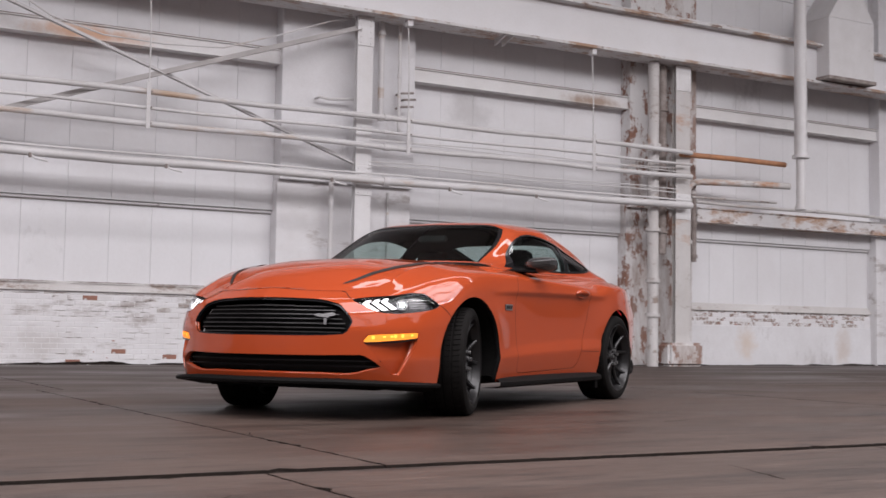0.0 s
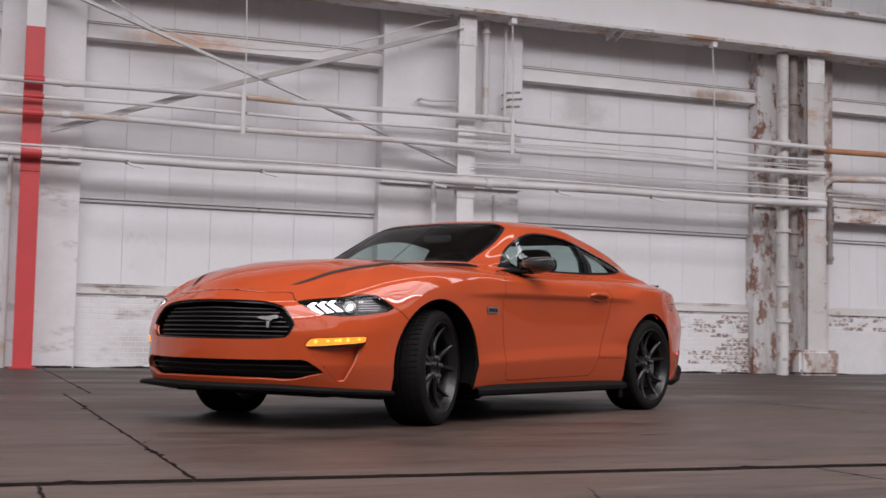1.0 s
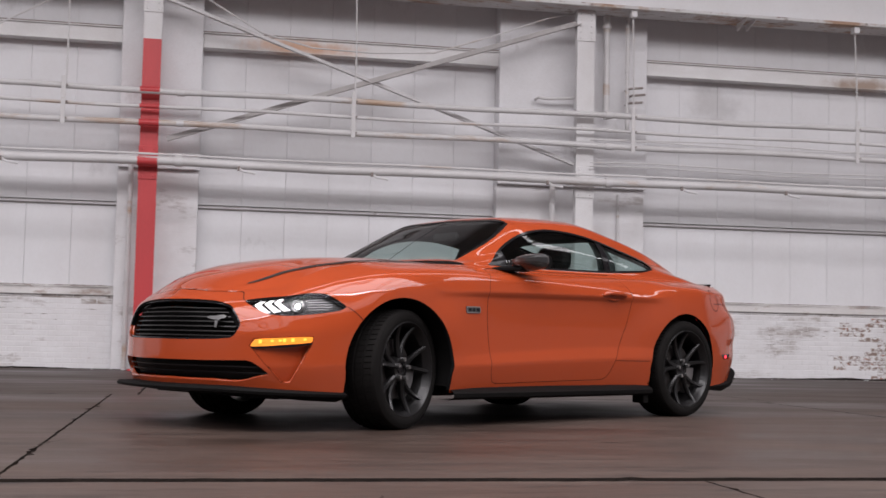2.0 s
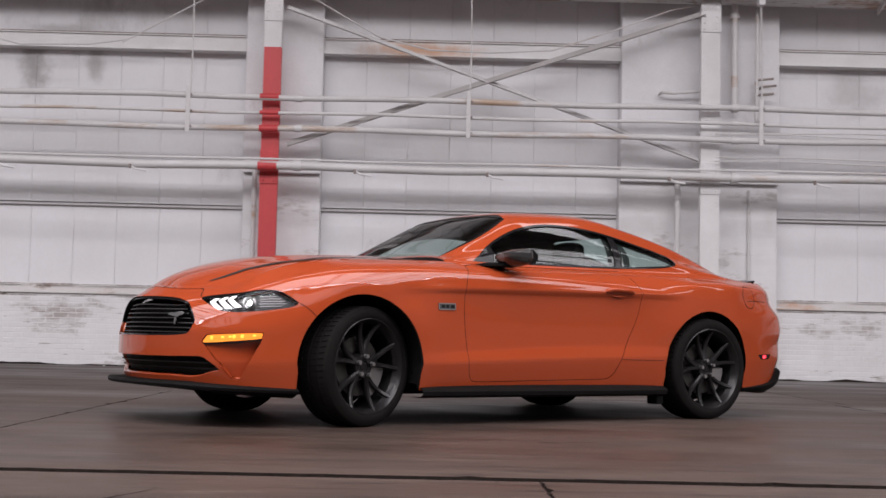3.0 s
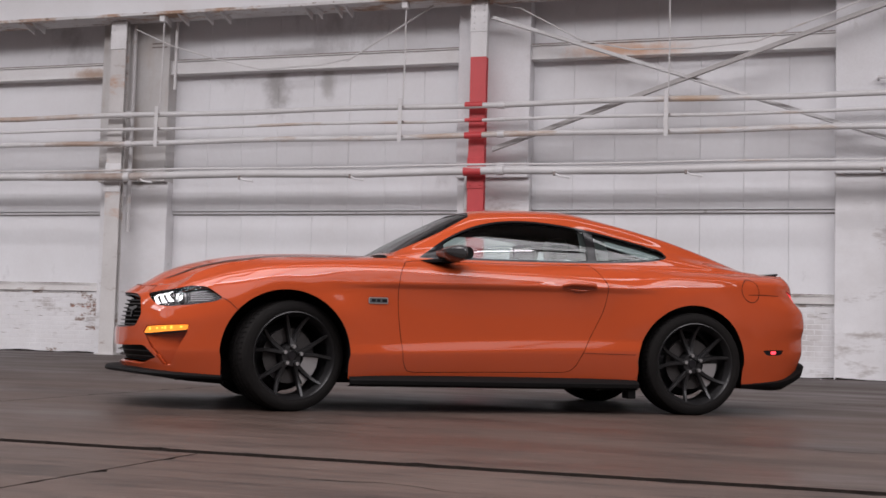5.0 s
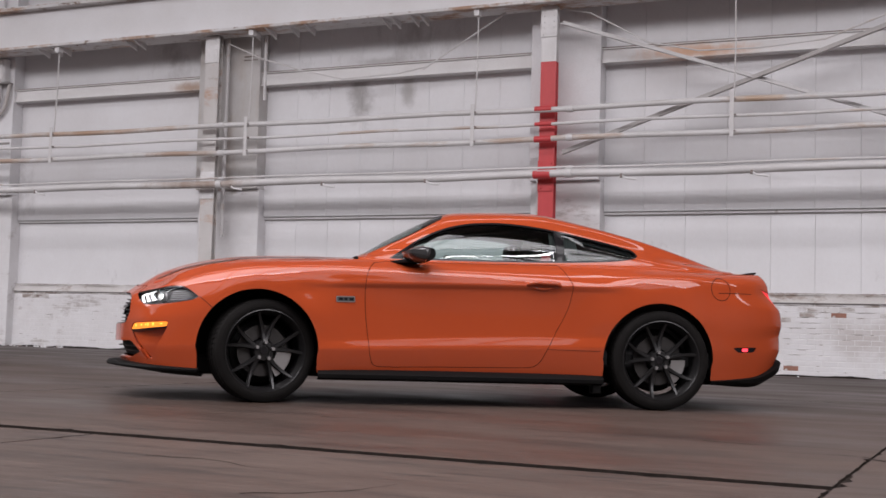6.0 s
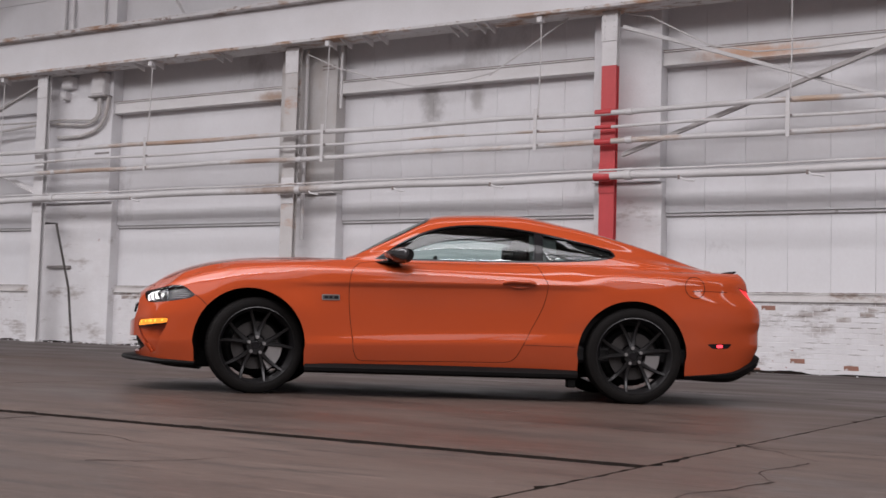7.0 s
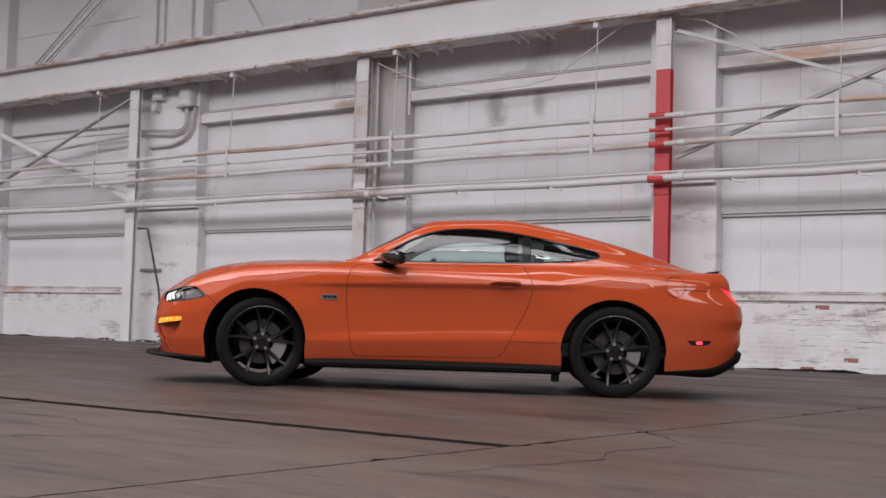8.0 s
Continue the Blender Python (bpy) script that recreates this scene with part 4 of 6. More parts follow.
def w_of(c, z):
    ws, dd, zz = dense_section(c)
    return float(np.interp(z, np.maximum.accumulate(zz), ws))


def inside(poly, pts):
    """Which of pts (n, 2) lie inside the closed polygon."""
    p = np.asarray(poly)
    x, y = pts[:, 0], pts[:, 1]
    res = np.zeros(len(pts), bool)
    for (x0, y0), (x1, y1) in zip(p, np.roll(p, -1, axis=0)):
        hit = ((y0 > y) != (y1 > y)) & (x < (x1 - x0) * (y - y0) / (y1 - y0 + 1e-15) + x0)
        res ^= hit
    return res


def near(poly, pts, r):
    p = np.asarray(poly)
    res = np.zeros(len(pts), bool)
    for a, b in zip(p, np.roll(p, -1, axis=0)):
        ab = b - a
        t = np.clip(((pts - a) @ ab) / (ab @ ab + 1e-15), 0, 1)
        res |= np.hypot(*(pts - (a + t[:, None] * ab)).T) < r
    return res


def sampled(poly, step, closed=True):
    """The polygon with extra points, so that no edge is longer than step."""
    out = []
    n = len(poly)
    for i in range(n if closed else n - 1):
        a, b = Vector(poly[i][:2]), Vector(poly[(i + 1) % n][:2])
        k = max(1, int(math.ceil((b - a).length / step)))
        out += [tuple(a.lerp(b, j / k)) for j in range(k)]
    if not closed:
        out.append(tuple(poly[-1][:2]))
    return out


def rounded(poly, r=0.25, n=5):
    """A polygon with its corners rounded; r is the share of each edge that the rounding takes."""
    out = []
    m = len(poly)
    for i in range(m):
        p, a, b = Vector(poly[i]), Vector(poly[i - 1]), Vector(poly[(i + 1) % m])
        q0, q1 = p.lerp(a, r), p.lerp(b, r)
        for j in range(n + 1):
            t = j / n
            out.append(tuple((1 - t) ** 2 * q0 + 2 * t * (1 - t) * p + t * t * q1))
    return out


def shrunk(poly, d):
    """The polygon offset inwards by d (outwards where negative)."""
    p = [Vector(q) for q in poly]
    area = sum(a.x * b.y - b.x * a.y for a, b in zip(p, p[1:] + p[:1]))
    s = 1 if area > 0 else -1
    out = []
    n = len(p)
    for i in range(n):
        e0, e1 = (p[i] - p[i - 1]), (p[(i + 1) % n] - p[i])
        if e0.length < 1e-9 or e1.length < 1e-9:
            continue
        n0, n1 = Vector((-e0.y, e0.x)).normalized() * s, Vector((-e1.y, e1.x)).normalized() * s
        m = (n0 + n1)
        m = m.normalized() if m.length > 1e-6 else n0
        k = max(0.4, m.dot(n0))
        out.append(tuple(p[i] + m * d / k))
    return out


def sheet(bm, func, outer, holes=(), du=0.03, dv=0.03, mirror=True, inward=0.0, deep=None):
    """Fills the plane outline outer, less the holes, with triangles, and bends it by func(u, v) -> Vector.
    inward: turns every rim in by that depth, along deep(u, v), as a folded edge."""
    from_edges, pts = [], []
    loops = []
    for poly in (outer, *holes):
        base = len(pts)
        pts += [Vector(p) for p in poly]
        from_edges += [(base + i, base + (i + 1) % len(poly)) for i in range(len(poly))]
        loops.append(poly)
    o = np.asarray(outer)
    us = np.arange(o[:, 0].min() + du / 2, o[:, 0].max(), du)
    vs = np.arange(o[:, 1].min() + dv / 2, o[:, 1].max(), dv)
    g = np.array([(u + (dv * 0.0), v) for u in us for v in vs]) if len(us) and len(vs) else np.zeros((0, 2))
    if len(g):
        sc = np.array([1 / du, 1 / dv])
        keep = inside(outer, g) & ~near(o * sc, g * sc, 0.5)
        for h in holes:
            keep &= ~inside(h, g) & ~near(np.asarray(h) * sc, g * sc, 0.5)
        pts += [Vector(p) for p in g[keep]]
    from mathutils.geometry import delaunay_2d_cdt
    sx, sy = 1 / du, 1 / dv
    vv, ee, ff, ov, oe, of = delaunay_2d_cdt([Vector((p.x * sx, p.y * sy)) for p in pts], from_edges, [], 0, 1e-7)
    vv = [Vector((p.x / sx, p.y / sy)) for p in vv]
    cen = np.array([[sum(vv[i].x for i in f) / len(f), sum(vv[i].y for i in f) / len(f)] for f in ff])
    keep = inside(outer, cen)
    for h in holes:
        keep &= ~inside(h, cen)
    place = [func(p.x, p.y) for p in vv]
    layer = bm.verts.layers.float_vector.get("surface_normal") or bm.verts.layers.float_vector.new("surface_normal")
    hu, hv = min(0.012, du * 0.6), dv * 0.45
    facing = []
    for p, q in zip(vv, place):
        nrm = (func(p.x + hu, p.y) - func(p.x - hu, p.y)).cross(func(p.x, p.y + hv) - func(p.x, p.y - hv))
        nrm = nrm.normalized() if nrm.length > 1e-9 else Vector((0, 0, 0))
        if mirror and abs(q.y) < 2e-3:
            nrm.y = 0
        facing.append(nrm if nrm.dot(q - Vector((1.3, 0, 0.62))) > 0 else -nrm)
    for s in (mirror if isinstance(mirror, tuple) else ((1, -1) if mirror else (1,))):
        made = {}

        def vert(i):
            if i not in made:
                q = place[i]
                made[i] = bm.verts.new((q.x, q.y * s, q.z))
                f = facing[i]
                made[i][layer] = Vector((f.x, f.y * s, f.z))
            return made[i]
        count = {}
        for f, k in zip(ff, keep):
            if not k or len(set(f)) < 3:
                continue
            try:
                bm.faces.new([vert(i) for i in (f if s > 0 else f[::-1])])
            except ValueError:
                continue
            for a, b in zip(f, f[1:] + f[:1]):
                e = (min(a, b), max(a, b))
                count[e] = count.get(e, 0) + 1
        if inward:
            deeper = {}
            for (a, b), k in count.items():
                if k != 1:
                    continue
                if abs(place[a].y) < 2e-3 and abs(place[b].y) < 2e-3:
                    continue
                for i in (a, b):
                    if i not in deeper:
                        q = deep(vv[i].x, vv[i].y)
                        deeper[i] = bm.verts.new((q.x, q.y * s, q.z))
                try:
                    bm.faces.new((vert(a), vert(b), deeper[b], deeper[a])).material_index = 1
                except ValueError:
                    pass


def lifted(h):
    return lambda u, v: skin(u, v, h)


def side_poly(pts, step=0.02, closed=True):
    """From a side outline in (x along the body, height) to the skin's own (c, w)."""
    return [(x, w_of(x, z)) for x, z in sampled(pts, step, closed)]


def smooth_curve(pts, n=40):
    """A soft line of n points through pts."""
    p = np.asarray(pts, float)
    t = np.concatenate(([0], np.cumsum(np.hypot(*np.diff(p, axis=0).T))))
    q = np.linspace(0, t[-1], n)
    return list(zip(pchip_free(t, p[:, 0], q), pchip_free(t, p[:, 1], q)))


def pchip_free(t, y, q):
    m = np.gradient(y, t)
    i = np.clip(np.searchsorted(t, q, side="right") - 1, 0, len(t) - 2)
    h = t[i + 1] - t[i]
    s = (q - t[i]) / h
    return y[i] * (1 + 2 * s) * (1 - s) ** 2 + h * m[i] * s * (1 - s) ** 2 + y[i + 1] * s * s * (3 - 2 * s) + h * m[i + 1] * s * s * (s - 1)


car = thing("coupe_car", "orange two-door fastback coupe with black wheels, headlamps lit", "car", at=CAR)

# outlines on the side, in metres ahead of the rear axle and above the floor
TYRE_R = 0.345
ARCH = {"front": (2.745, 0.345, 0.402), "rear": (0.012, 0.335, 0.398)}


def arch(name, grow=0.0):
    x, z, r = ARCH[name]
    r += grow
    pts = [(x + r * 0.985, 0.15)]
    pts += [(x + r * math.cos(a) * (1.0 if math.sin(a) > 0 else 0.985), z + r * math.sin(a)) for a in np.linspace(-0.12, math.pi + 0.12, 48)]
    pts += [(x - r * 0.985, 0.15)]
    return pts


def arch_poly(name, grow=0.0):
    out = []
    for x, z in sampled(arch(name, grow), 0.025, False):
        out.append((x, w_of(x, z) if z > 0.206 else -0.3))
    return out


DOOR_FRONT = smooth_curve([(1.940, 0.252), (1.975, 0.262), (1.996, 0.30), (2.012, 0.40), (2.040, 0.60), (2.047, 0.75), (2.042, 0.83), (2.025, 0.90), (1.985, 0.952)], 40)
DOOR_REAR = smooth_curve([(0.700, 0.982), (0.66, 0.90), (0.628, 0.832), (0.634, 0.76), (0.655, 0.68), (0.735, 0.515), (0.800, 0.385), (0.85, 0.30), (0.885, 0.276), (0.93, 0.268)], 40)
DOOR_BOTTOM = [(1.0, 0.266), (1.3, 0.262), (1.6, 0.257), (1.85, 0.252)]
DOOR_TOP = [(1.9, 0.966), (1.6, 0.968), (1.2, 0.972), (0.85, 0.978)]
DOOR = DOOR_FRONT + DOOR_TOP + DOOR_REAR + DOOR_BOTTOM
DLO_TOP = smooth_curve([(0.112, 1.066), (0.125, 1.095), (0.218, 1.129), (0.434, 1.178), (0.649, 1.220), (0.864, 1.252), (1.079, 1.268), (1.293, 1.258), (1.507, 1.207), (1.677, 1.125), (1.80, 1.040), (1.875, 0.989)], 60)
DLO_BOTTOM = smooth_curve([(1.84, 0.986), (1.5, 0.985), (1.07, 0.989), (0.65, 0.999), (0.44, 1.010), (0.22, 1.030), (0.14, 1.046)], 40)
DLO = DLO_TOP + DLO_BOTTOM

door_poly = side_poly(DOOR)
dlo_poly = side_poly(DLO)
WS_SIDE = smooth_curve([(2.055, 10.75), (1.95, 10.95), (1.75, 11.1), (1.58, 11.22), (1.50, 11.35)], 16)
windscreen_poly = sampled([(2.055, 13.0)] + WS_SIDE + [(1.475, 11.8), (1.49, 12.4), (1.495, 13.0)], 0.06, True)
rear_poly = sampled([(0.34, 13.0), (0.35, 12.3), (0.30, 11.75), (0.1, 11.75), (-0.2, 11.75), (-0.44, 11.8), (-0.46, 13.0)], 0.08)


def loft_outline():
    """The outline of the whole left skin: front centre, over the fender edge, cabin and tail."""
    out = [(FC, w) for w in np.linspace(0.0, 8.0, 20)]
    out += [(c, 8.0) for c in np.arange(FC - 0.03, 2.10, -0.03)]
    out += [(2.085, w) for w in np.linspace(8.0, 13.0, 14)]
    out += [(c, 13.0) for c in np.arange(2.05, -0.60, -0.04)]
    out += [(-0.62, w) for w in np.linspace(13.0, 8.0, 14)]
    out += [(c, 8.0) for c in np.arange(-0.65, RC + 0.01, -0.03)]
    out += [(RC, w) for w in np.linspace(8.0, 0.0, 16)]
    out += [(c, 0.0) for c in np.arange(RC + 0.03, FC, 0.03)]
    return out


def clipped(poly, x, keep_above):
    """The part of a polygon on one side of a vertical line."""
    out = []
    n = len(poly)
    for i in range(n):
        a, b = poly[i], poly[(i + 1) % n]
        ia, ib = (a[0] > x) == keep_above, (b[0] > x) == keep_above
        if ia:
            out.append(a)
        if ia != ib:
            t = (x - a[0]) / (b[0] - a[0])
            out.append((x, a[1] + t * (b[1] - a[1])))
    return out


def outward(bm):
    mid = Vector((1.3, 0, 0.62))
    bmesh.ops.remove_doubles(bm, verts=bm.verts[:], dist=2e-4)
    bm.normal_update()
    flip = [f for f in bm.faces if f.normal.dot(f.calc_center_median() - mid) < 0]
    bmesh.ops.reverse_faces(bm, faces=flip)
    return bm


def shell(name, bm, mat, parent, label="", angle=50, painted=None):
    """Links a skin piece as it is, smooth, with its faces turned outwards; painted says which folds are not dark."""
    outward(bm)
    me = bpy.data.meshes.new(name)
    bm.to_mesh(me)
    bm.free()
    me.shade_smooth()
    me.set_sharp_from_angle(angle=radians(angle))
    facing = me.attributes.get("surface_normal")
    if facing is not None:
        me.normals_split_custom_set_from_vertices([tuple(d.vector) for d in facing.data])
        me.attributes.remove(me.attributes["surface_normal"])
    me.materials.append(mat)
    for f in me.polygons:
        if f.material_index and painted and painted(f.center):
            f.material_index = 0
    # folds not painted are blackened, which puts the gap's shade into their colour
    if any(f.material_index for f in me.polygons):
        me.materials.append(M["liner_gap_shade"])
    return part(name, me, mat, parent, label)


def skin_sheet(name, poly, lift, mat, parent, label="", holes=(), du=0.03, dv=0.25, mirror=True, inward=0.0, back=0.0, angle=50, painted=None):
    bm = bmesh.new()
    sheet(bm, lifted(lift) if not callable(lift) else lift, poly, holes, du, dv, mirror, inward, lifted(back))
    return shell(name, bm, mat, parent, label, angle, painted)


def ribbon(bm, line, width, lift=0.0012, sides=(1, -1)):
    """A narrow strip on the skin along a line of (x, height)."""
    pts = sampled(line, 0.015, False)
    for s in sides:
        last = None
        for i, (x, z) in enumerate(pts):
            a, b = pts[max(0, i - 1)], pts[min(len(pts) - 1, i + 1)]
            d = Vector((b[0] - a[0], b[1] - a[1])).normalized()
            nx, nz = -d.y * width / 2, d.x * width / 2
            pair = []
            for k in (-1, 1):
                q = skin(x + k * nx, w_of(x + k * nx, z + k * nz), lift)
                pair.append(bm.verts.new((q.x, q.y * s, q.z)))
            if last:
                bm.faces.new((last[0], last[1], pair[1], pair[0]))
            last = pair


# front openings, as (distance round the nose, height)
GRILLE = smooth_curve([(FC, 0.716), (4.114, 0.713), (3.908, 0.697), (3.840, 0.680)], 14) + smooth_curve([(3.821, 0.668), (3.762, 0.600), (3.751, 0.575), (3.762, 0.55), (3.781, 0.518)], 14) \
    + smooth_curve([(3.806, 0.502), (3.874, 0.496), (4.056, 0.491), (FC, 0.490)], 14)
INTAKE = smooth_curve([(FC, 0.378), (3.982, 0.379), (3.708, 0.384)], 14) + smooth_curve([(3.672, 0.376), (3.616, 0.342), (3.578, 0.312)], 8) \
    + smooth_curve([(3.602, 0.303), (3.653, 0.292), (3.726, 0.272), (3.974, 0.267), (FC, 0.267)], 14)
LAMP = rounded([(3.771, 0.707), (3.672, 0.722), (3.481, 0.735), (3.351, 0.754), (3.251, 0.752), (3.197, 0.725), (3.136, 0.684), (3.182, 0.660), (3.321, 0.638), (3.481, 0.624), (3.587, 0.630), (3.663, 0.658)], 0.25, 3)
POCKET = rounded([(3.695, 0.462), (3.663, 0.503), (3.333, 0.520), (3.347, 0.465), (3.461, 0.266), (3.515, 0.266), (3.672, 0.446)], 0.10, 3)
AMBER = rounded([(3.686, 0.463), (3.658, 0.500), (3.338, 0.517), (3.345, 0.484), (3.672, 0.455)], 0.15, 3)
grille_poly, intake_poly, lamp_poly, pocket_poly = (side_poly(p, 0.03) for p in (GRILLE, INTAKE, LAMP, POCKET))
MARKER = rounded([(-0.536, 0.443), (-0.747, 0.448), (-0.714, 0.412), (-0.584, 0.408)], 0.2, 3)
TAIL = rounded([(-0.835, 0.862), (-0.91, 0.843), (-1.15, 0.83), (-1.49, 0.83), (-1.49, 0.71), (-1.08, 0.71), (-0.99, 0.725)], 0.1, 3)
marker_poly, tail_poly = side_poly(MARKER, 0.03), side_poly(TAIL, 0.03)

body_bm = bmesh.new()
sheet(body_bm, lambda u, v: skin(u, v), loft_outline(),
      [arch_poly("front"), arch_poly("rear"), door_poly, dlo_poly, windscreen_poly, rear_poly, grille_poly, intake_poly, lamp_poly, pocket_poly, marker_poly, tail_poly],
      0.017, 0.14, True, 0.028, lifted(-0.028))
body = shell("body", body_bm, M["paint"], car, painted=lambda c: c.x > 3.2 and 0.25 < c.z < 0.56)

# doors, one each side
for s in (1, -1):
    poly = side_poly(shrunk(DOOR, 0.0035))
    d = skin_sheet("door", poly, 0.0, M["paint"], car, du=0.017, dv=0.14, mirror=(s,), inward=0.022, back=-0.022)
    # handle
    bm = bmesh.new()
    prof = [(0.715, 0.832), (0.735, 0.840), (0.82, 0.845), (0.92, 0.845), (0.952, 0.836)]
    line = smooth_curve(prof, 15)
    pts = []
    for i, (x, z) in enumerate(line):
        p = skin(x, w_of(x, z), 0.002 + 0.022 * math.sin(math.pi * i / 14) ** 0.5)
        pts.append((p.x, p.y * s, p.z - 0.006))
    tube(bm, pts, [0.007] + [0.016] * 13 + [0.007], 12)
    part("handle", bm, M["paint"], d, smooth=True)
    # added bead below the handle, standing in for the highlight in its cup
    bm = bmesh.new()
    pts = []
    for i, x in enumerate(np.linspace(0.765, 0.900, 11)):
        p = skin(x, w_of(x, 0.806), 0.0)
        pts.append((p.x, p.y * s, 0.810 - 0.006 * math.sin(math.pi * i / 10)))
    tube(bm, pts, [0.004 + 0.006 * math.sin(math.pi * i / 10) for i in range(11)], 10)
    part("handle_cup", bm, M["paint"], d, smooth=True)

# hood: domain bounded by the fender edges and the nose
edge = [skin(c, 8.0) for c in np.concatenate((np.arange(2.09, 3.9, 0.02), np.linspace(3.9, FC, 26)))]
EX, EY, EZ = (np.array([p[i] for p in edge]) for i in range(3))
HOOD_X = [2.05, 2.4, 2.8, 3.1, 3.3, 3.45, 3.585]
HOOD_Z = [1.000, 1.004, 0.990, 0.958, 0.914, 0.860, 0.775]
mono = np.maximum.accumulate(EX)


def hood_at(x, y, lift=0.0):
    ye, ze = float(np.interp(x, mono, EY)), float(np.interp(x, mono, EZ))
    t = min(1.0, abs(y) / max(ye, 1e-4))
    zc = max(ze, float(pchip(HOOD_X, HOOD_Z, [x])[0]))
    yb = 0.42 - 0.08 * (x - 2.1) / 1.3
    f = min(1.0, max(0.0, (yb + 0.09 - abs(y)) / 0.18))
    f = f * f * (3 - 2 * f) * min(1.0, max(0.0, (3.5 - x) / 0.5))
    return Vector((x, y, ze + (zc - ze) * (1 - t ** 2.3) + 0.009 * f + lift))


hood_outline = [(p.x, max(p.y - (0.004 if p.x > 3.50 else 0.0006), 0) if p.y > 0.01 else 0.0) for p in edge]
hood_outline = [(x - (0.004 if x > 3.50 else 0), y) for x, y in hood_outline]
hood_outline += [(x, -y) for x, y in hood_outline[-2::-1]]
back_line = [(2.092, y) for y in np.linspace(hood_outline[-1][1], hood_outline[0][1], 40)[1:-1]]
hood_outline += back_line
bm = bmesh.new()
sheet(bm, lambda x, y: hood_at(x, y), hood_outline, (), 0.03, 0.03, False, 0.02, lambda x, y: hood_at(x, y, -0.02))
hood = shell("hood", bm, M["paint"], car, painted=lambda c: True)

# dark gap between hood and nose
bm = bmesh.new()
last = None
for c in list(np.arange(3.84, FC, 0.02)) + [FC]:
    pair = [bm.verts.new(skin(c, w, 0.0015)) for w in (7.95, 8.0)]
    if last:
        bm.faces.new((last[0], last[1], pair[1], pair[0]))
    last = pair
bmesh.ops.mirror(bm, geom=bm.verts[:] + bm.edges[:] + bm.faces[:], axis='Y', merge_dist=1e-4)
ribbon(bm, smooth_curve([(3.845, skin(3.845, 7.97).z), (3.815, skin(3.815, 7.8).z), (3.785, 0.722), (3.766, 0.708)], 10), 0.004, 0.0015)
part("hood_gap", bm, M["liner_gap_shade"], hood, "dark gap at the hood's leading edge")

# tapering dark stripes along the bulge of the hood
for s in (1, -1):
    bm = bmesh.new()
    last = None
    for i in range(91):
        f = i / 90
        x = 2.10 + f * 1.36
        yc = float(pchip([2.1, 2.6, 2.9, 3.1, 3.25, 3.36, 3.47], [0.640, 0.640, 0.620, 0.578, 0.530, 0.475, 0.405], [x])[0])
        w = 0.075 * (1 - f) ** 0.4 + 0.0015
        a, b = hood_at(x, s * (yc - w / 2), 0.004), hood_at(x, s * (yc + w / 2), 0.004)
        pair = (bm.verts.new(a), bm.verts.new(b))
        if last:
            bm.faces.new((last[0], last[1], pair[1], pair[0]))
        last = pair
    part("hood_stripe", bm, M["stripe"], hood, "tapering dark grey stripe", smooth=True)

# boot lid
redge = [skin(c, 8.0) for c in np.arange(-0.615, RC, -0.02)] + [skin(RC, 8.0)]
RX, RY, RZ = (np.array([p[i] for p in redge])[::-1] for i in range(3))
rmono = np.maximum.accumulate(RX)


def deck_at(x, y, lift=0.0):
    ye, ze = float(np.interp(x, rmono, RY)), float(np.interp(x, rmono, RZ))
    t = min(1.0, abs(y) / max(ye, 1e-4))
    zc = max(ze, float(np.interp(x, [-0.9, -0.75, -0.62], [0.966, 0.974, 0.994])))
    return Vector((x, y, ze + (zc - ze) * (1 - t ** 3) + lift))


deck_outline = [(p.x + (0.004 if p.x < -0.75 else 0), max(p.y - 0.004, 0) if p.y > 0.01 else 0.0) for p in redge]
deck_outline += [(x, -y) for x, y in deck_outline[-2::-1]]
deck_outline += [(-0.623, y) for y in np.linspace(deck_outline[-1][1], deck_outline[0][1], 30)[1:-1]]
bm = bmesh.new()
sheet(bm, lambda x, y: deck_at(x, y), deck_outline, (), 0.035, 0.035, False, 0.02, lambda x, y: deck_at(x, y, -0.02))
deck = shell("boot_lid", bm, M["paint"], car)
bm = bmesh.new()
last = None
for i in range(41):
    y = -0.60 + 1.20 * i / 40
    e = abs(y) / 0.60
    xf, xr = -0.755 + 0.06 * e * e, -0.885 + 0.075 * e ** 3
    zf, zr = deck_at(-0.76, y).z + 0.001, 1.000 - 0.012 * e ** 4
    ring = [bm.verts.new(p) for p in ((xf, y, zf), (xf - 0.04, y, zf + 0.010), (xr, y, zr), (xr - 0.004, y, zr - 0.008), (xr + 0.03, y, zr - 0.032), (xf - 0.01, y, zf - 0.006))]
    if last:
        for k in range(6):
            bm.faces.new((last[k], last[(k + 1) % 6], ring[(k + 1) % 6], ring[k]))
    else:
        bm.faces.new(ring)
    last = ring
bm.faces.new(last[::-1])
part("spoiler", bm, M["gloss_black"], car, "low black lip spoiler", smooth=True, angle=35)

# glass and its trim
inner = shrunk(DLO, 0.013)
skin_sheet("window_trim", dlo_poly, 0.0015, M["gloss_black"], car, "black trim round the side windows", [side_poly(inner)], 0.03, 0.2, inward=0.012, back=-0.012)
for s in (1, -1):
    front_glass = side_poly(shrunk(clipped(inner, 0.705, True), -0.004))
    skin_sheet("door_glass", front_glass, -0.006, M["window"], car, "tinted door glass", du=0.05, dv=0.4, mirror=(s,))
    rear_glass = side_poly(shrunk(clipped(inner, 0.655, False), -0.004))
    skin_sheet("quarter_glass", rear_glass, -0.006, M["window"], car, "tinted rear quarter glass", du=0.05, dv=0.4, mirror=(s,))
post = clipped(clipped(shrunk(inner, -0.004), 0.648, True), 0.712, False)
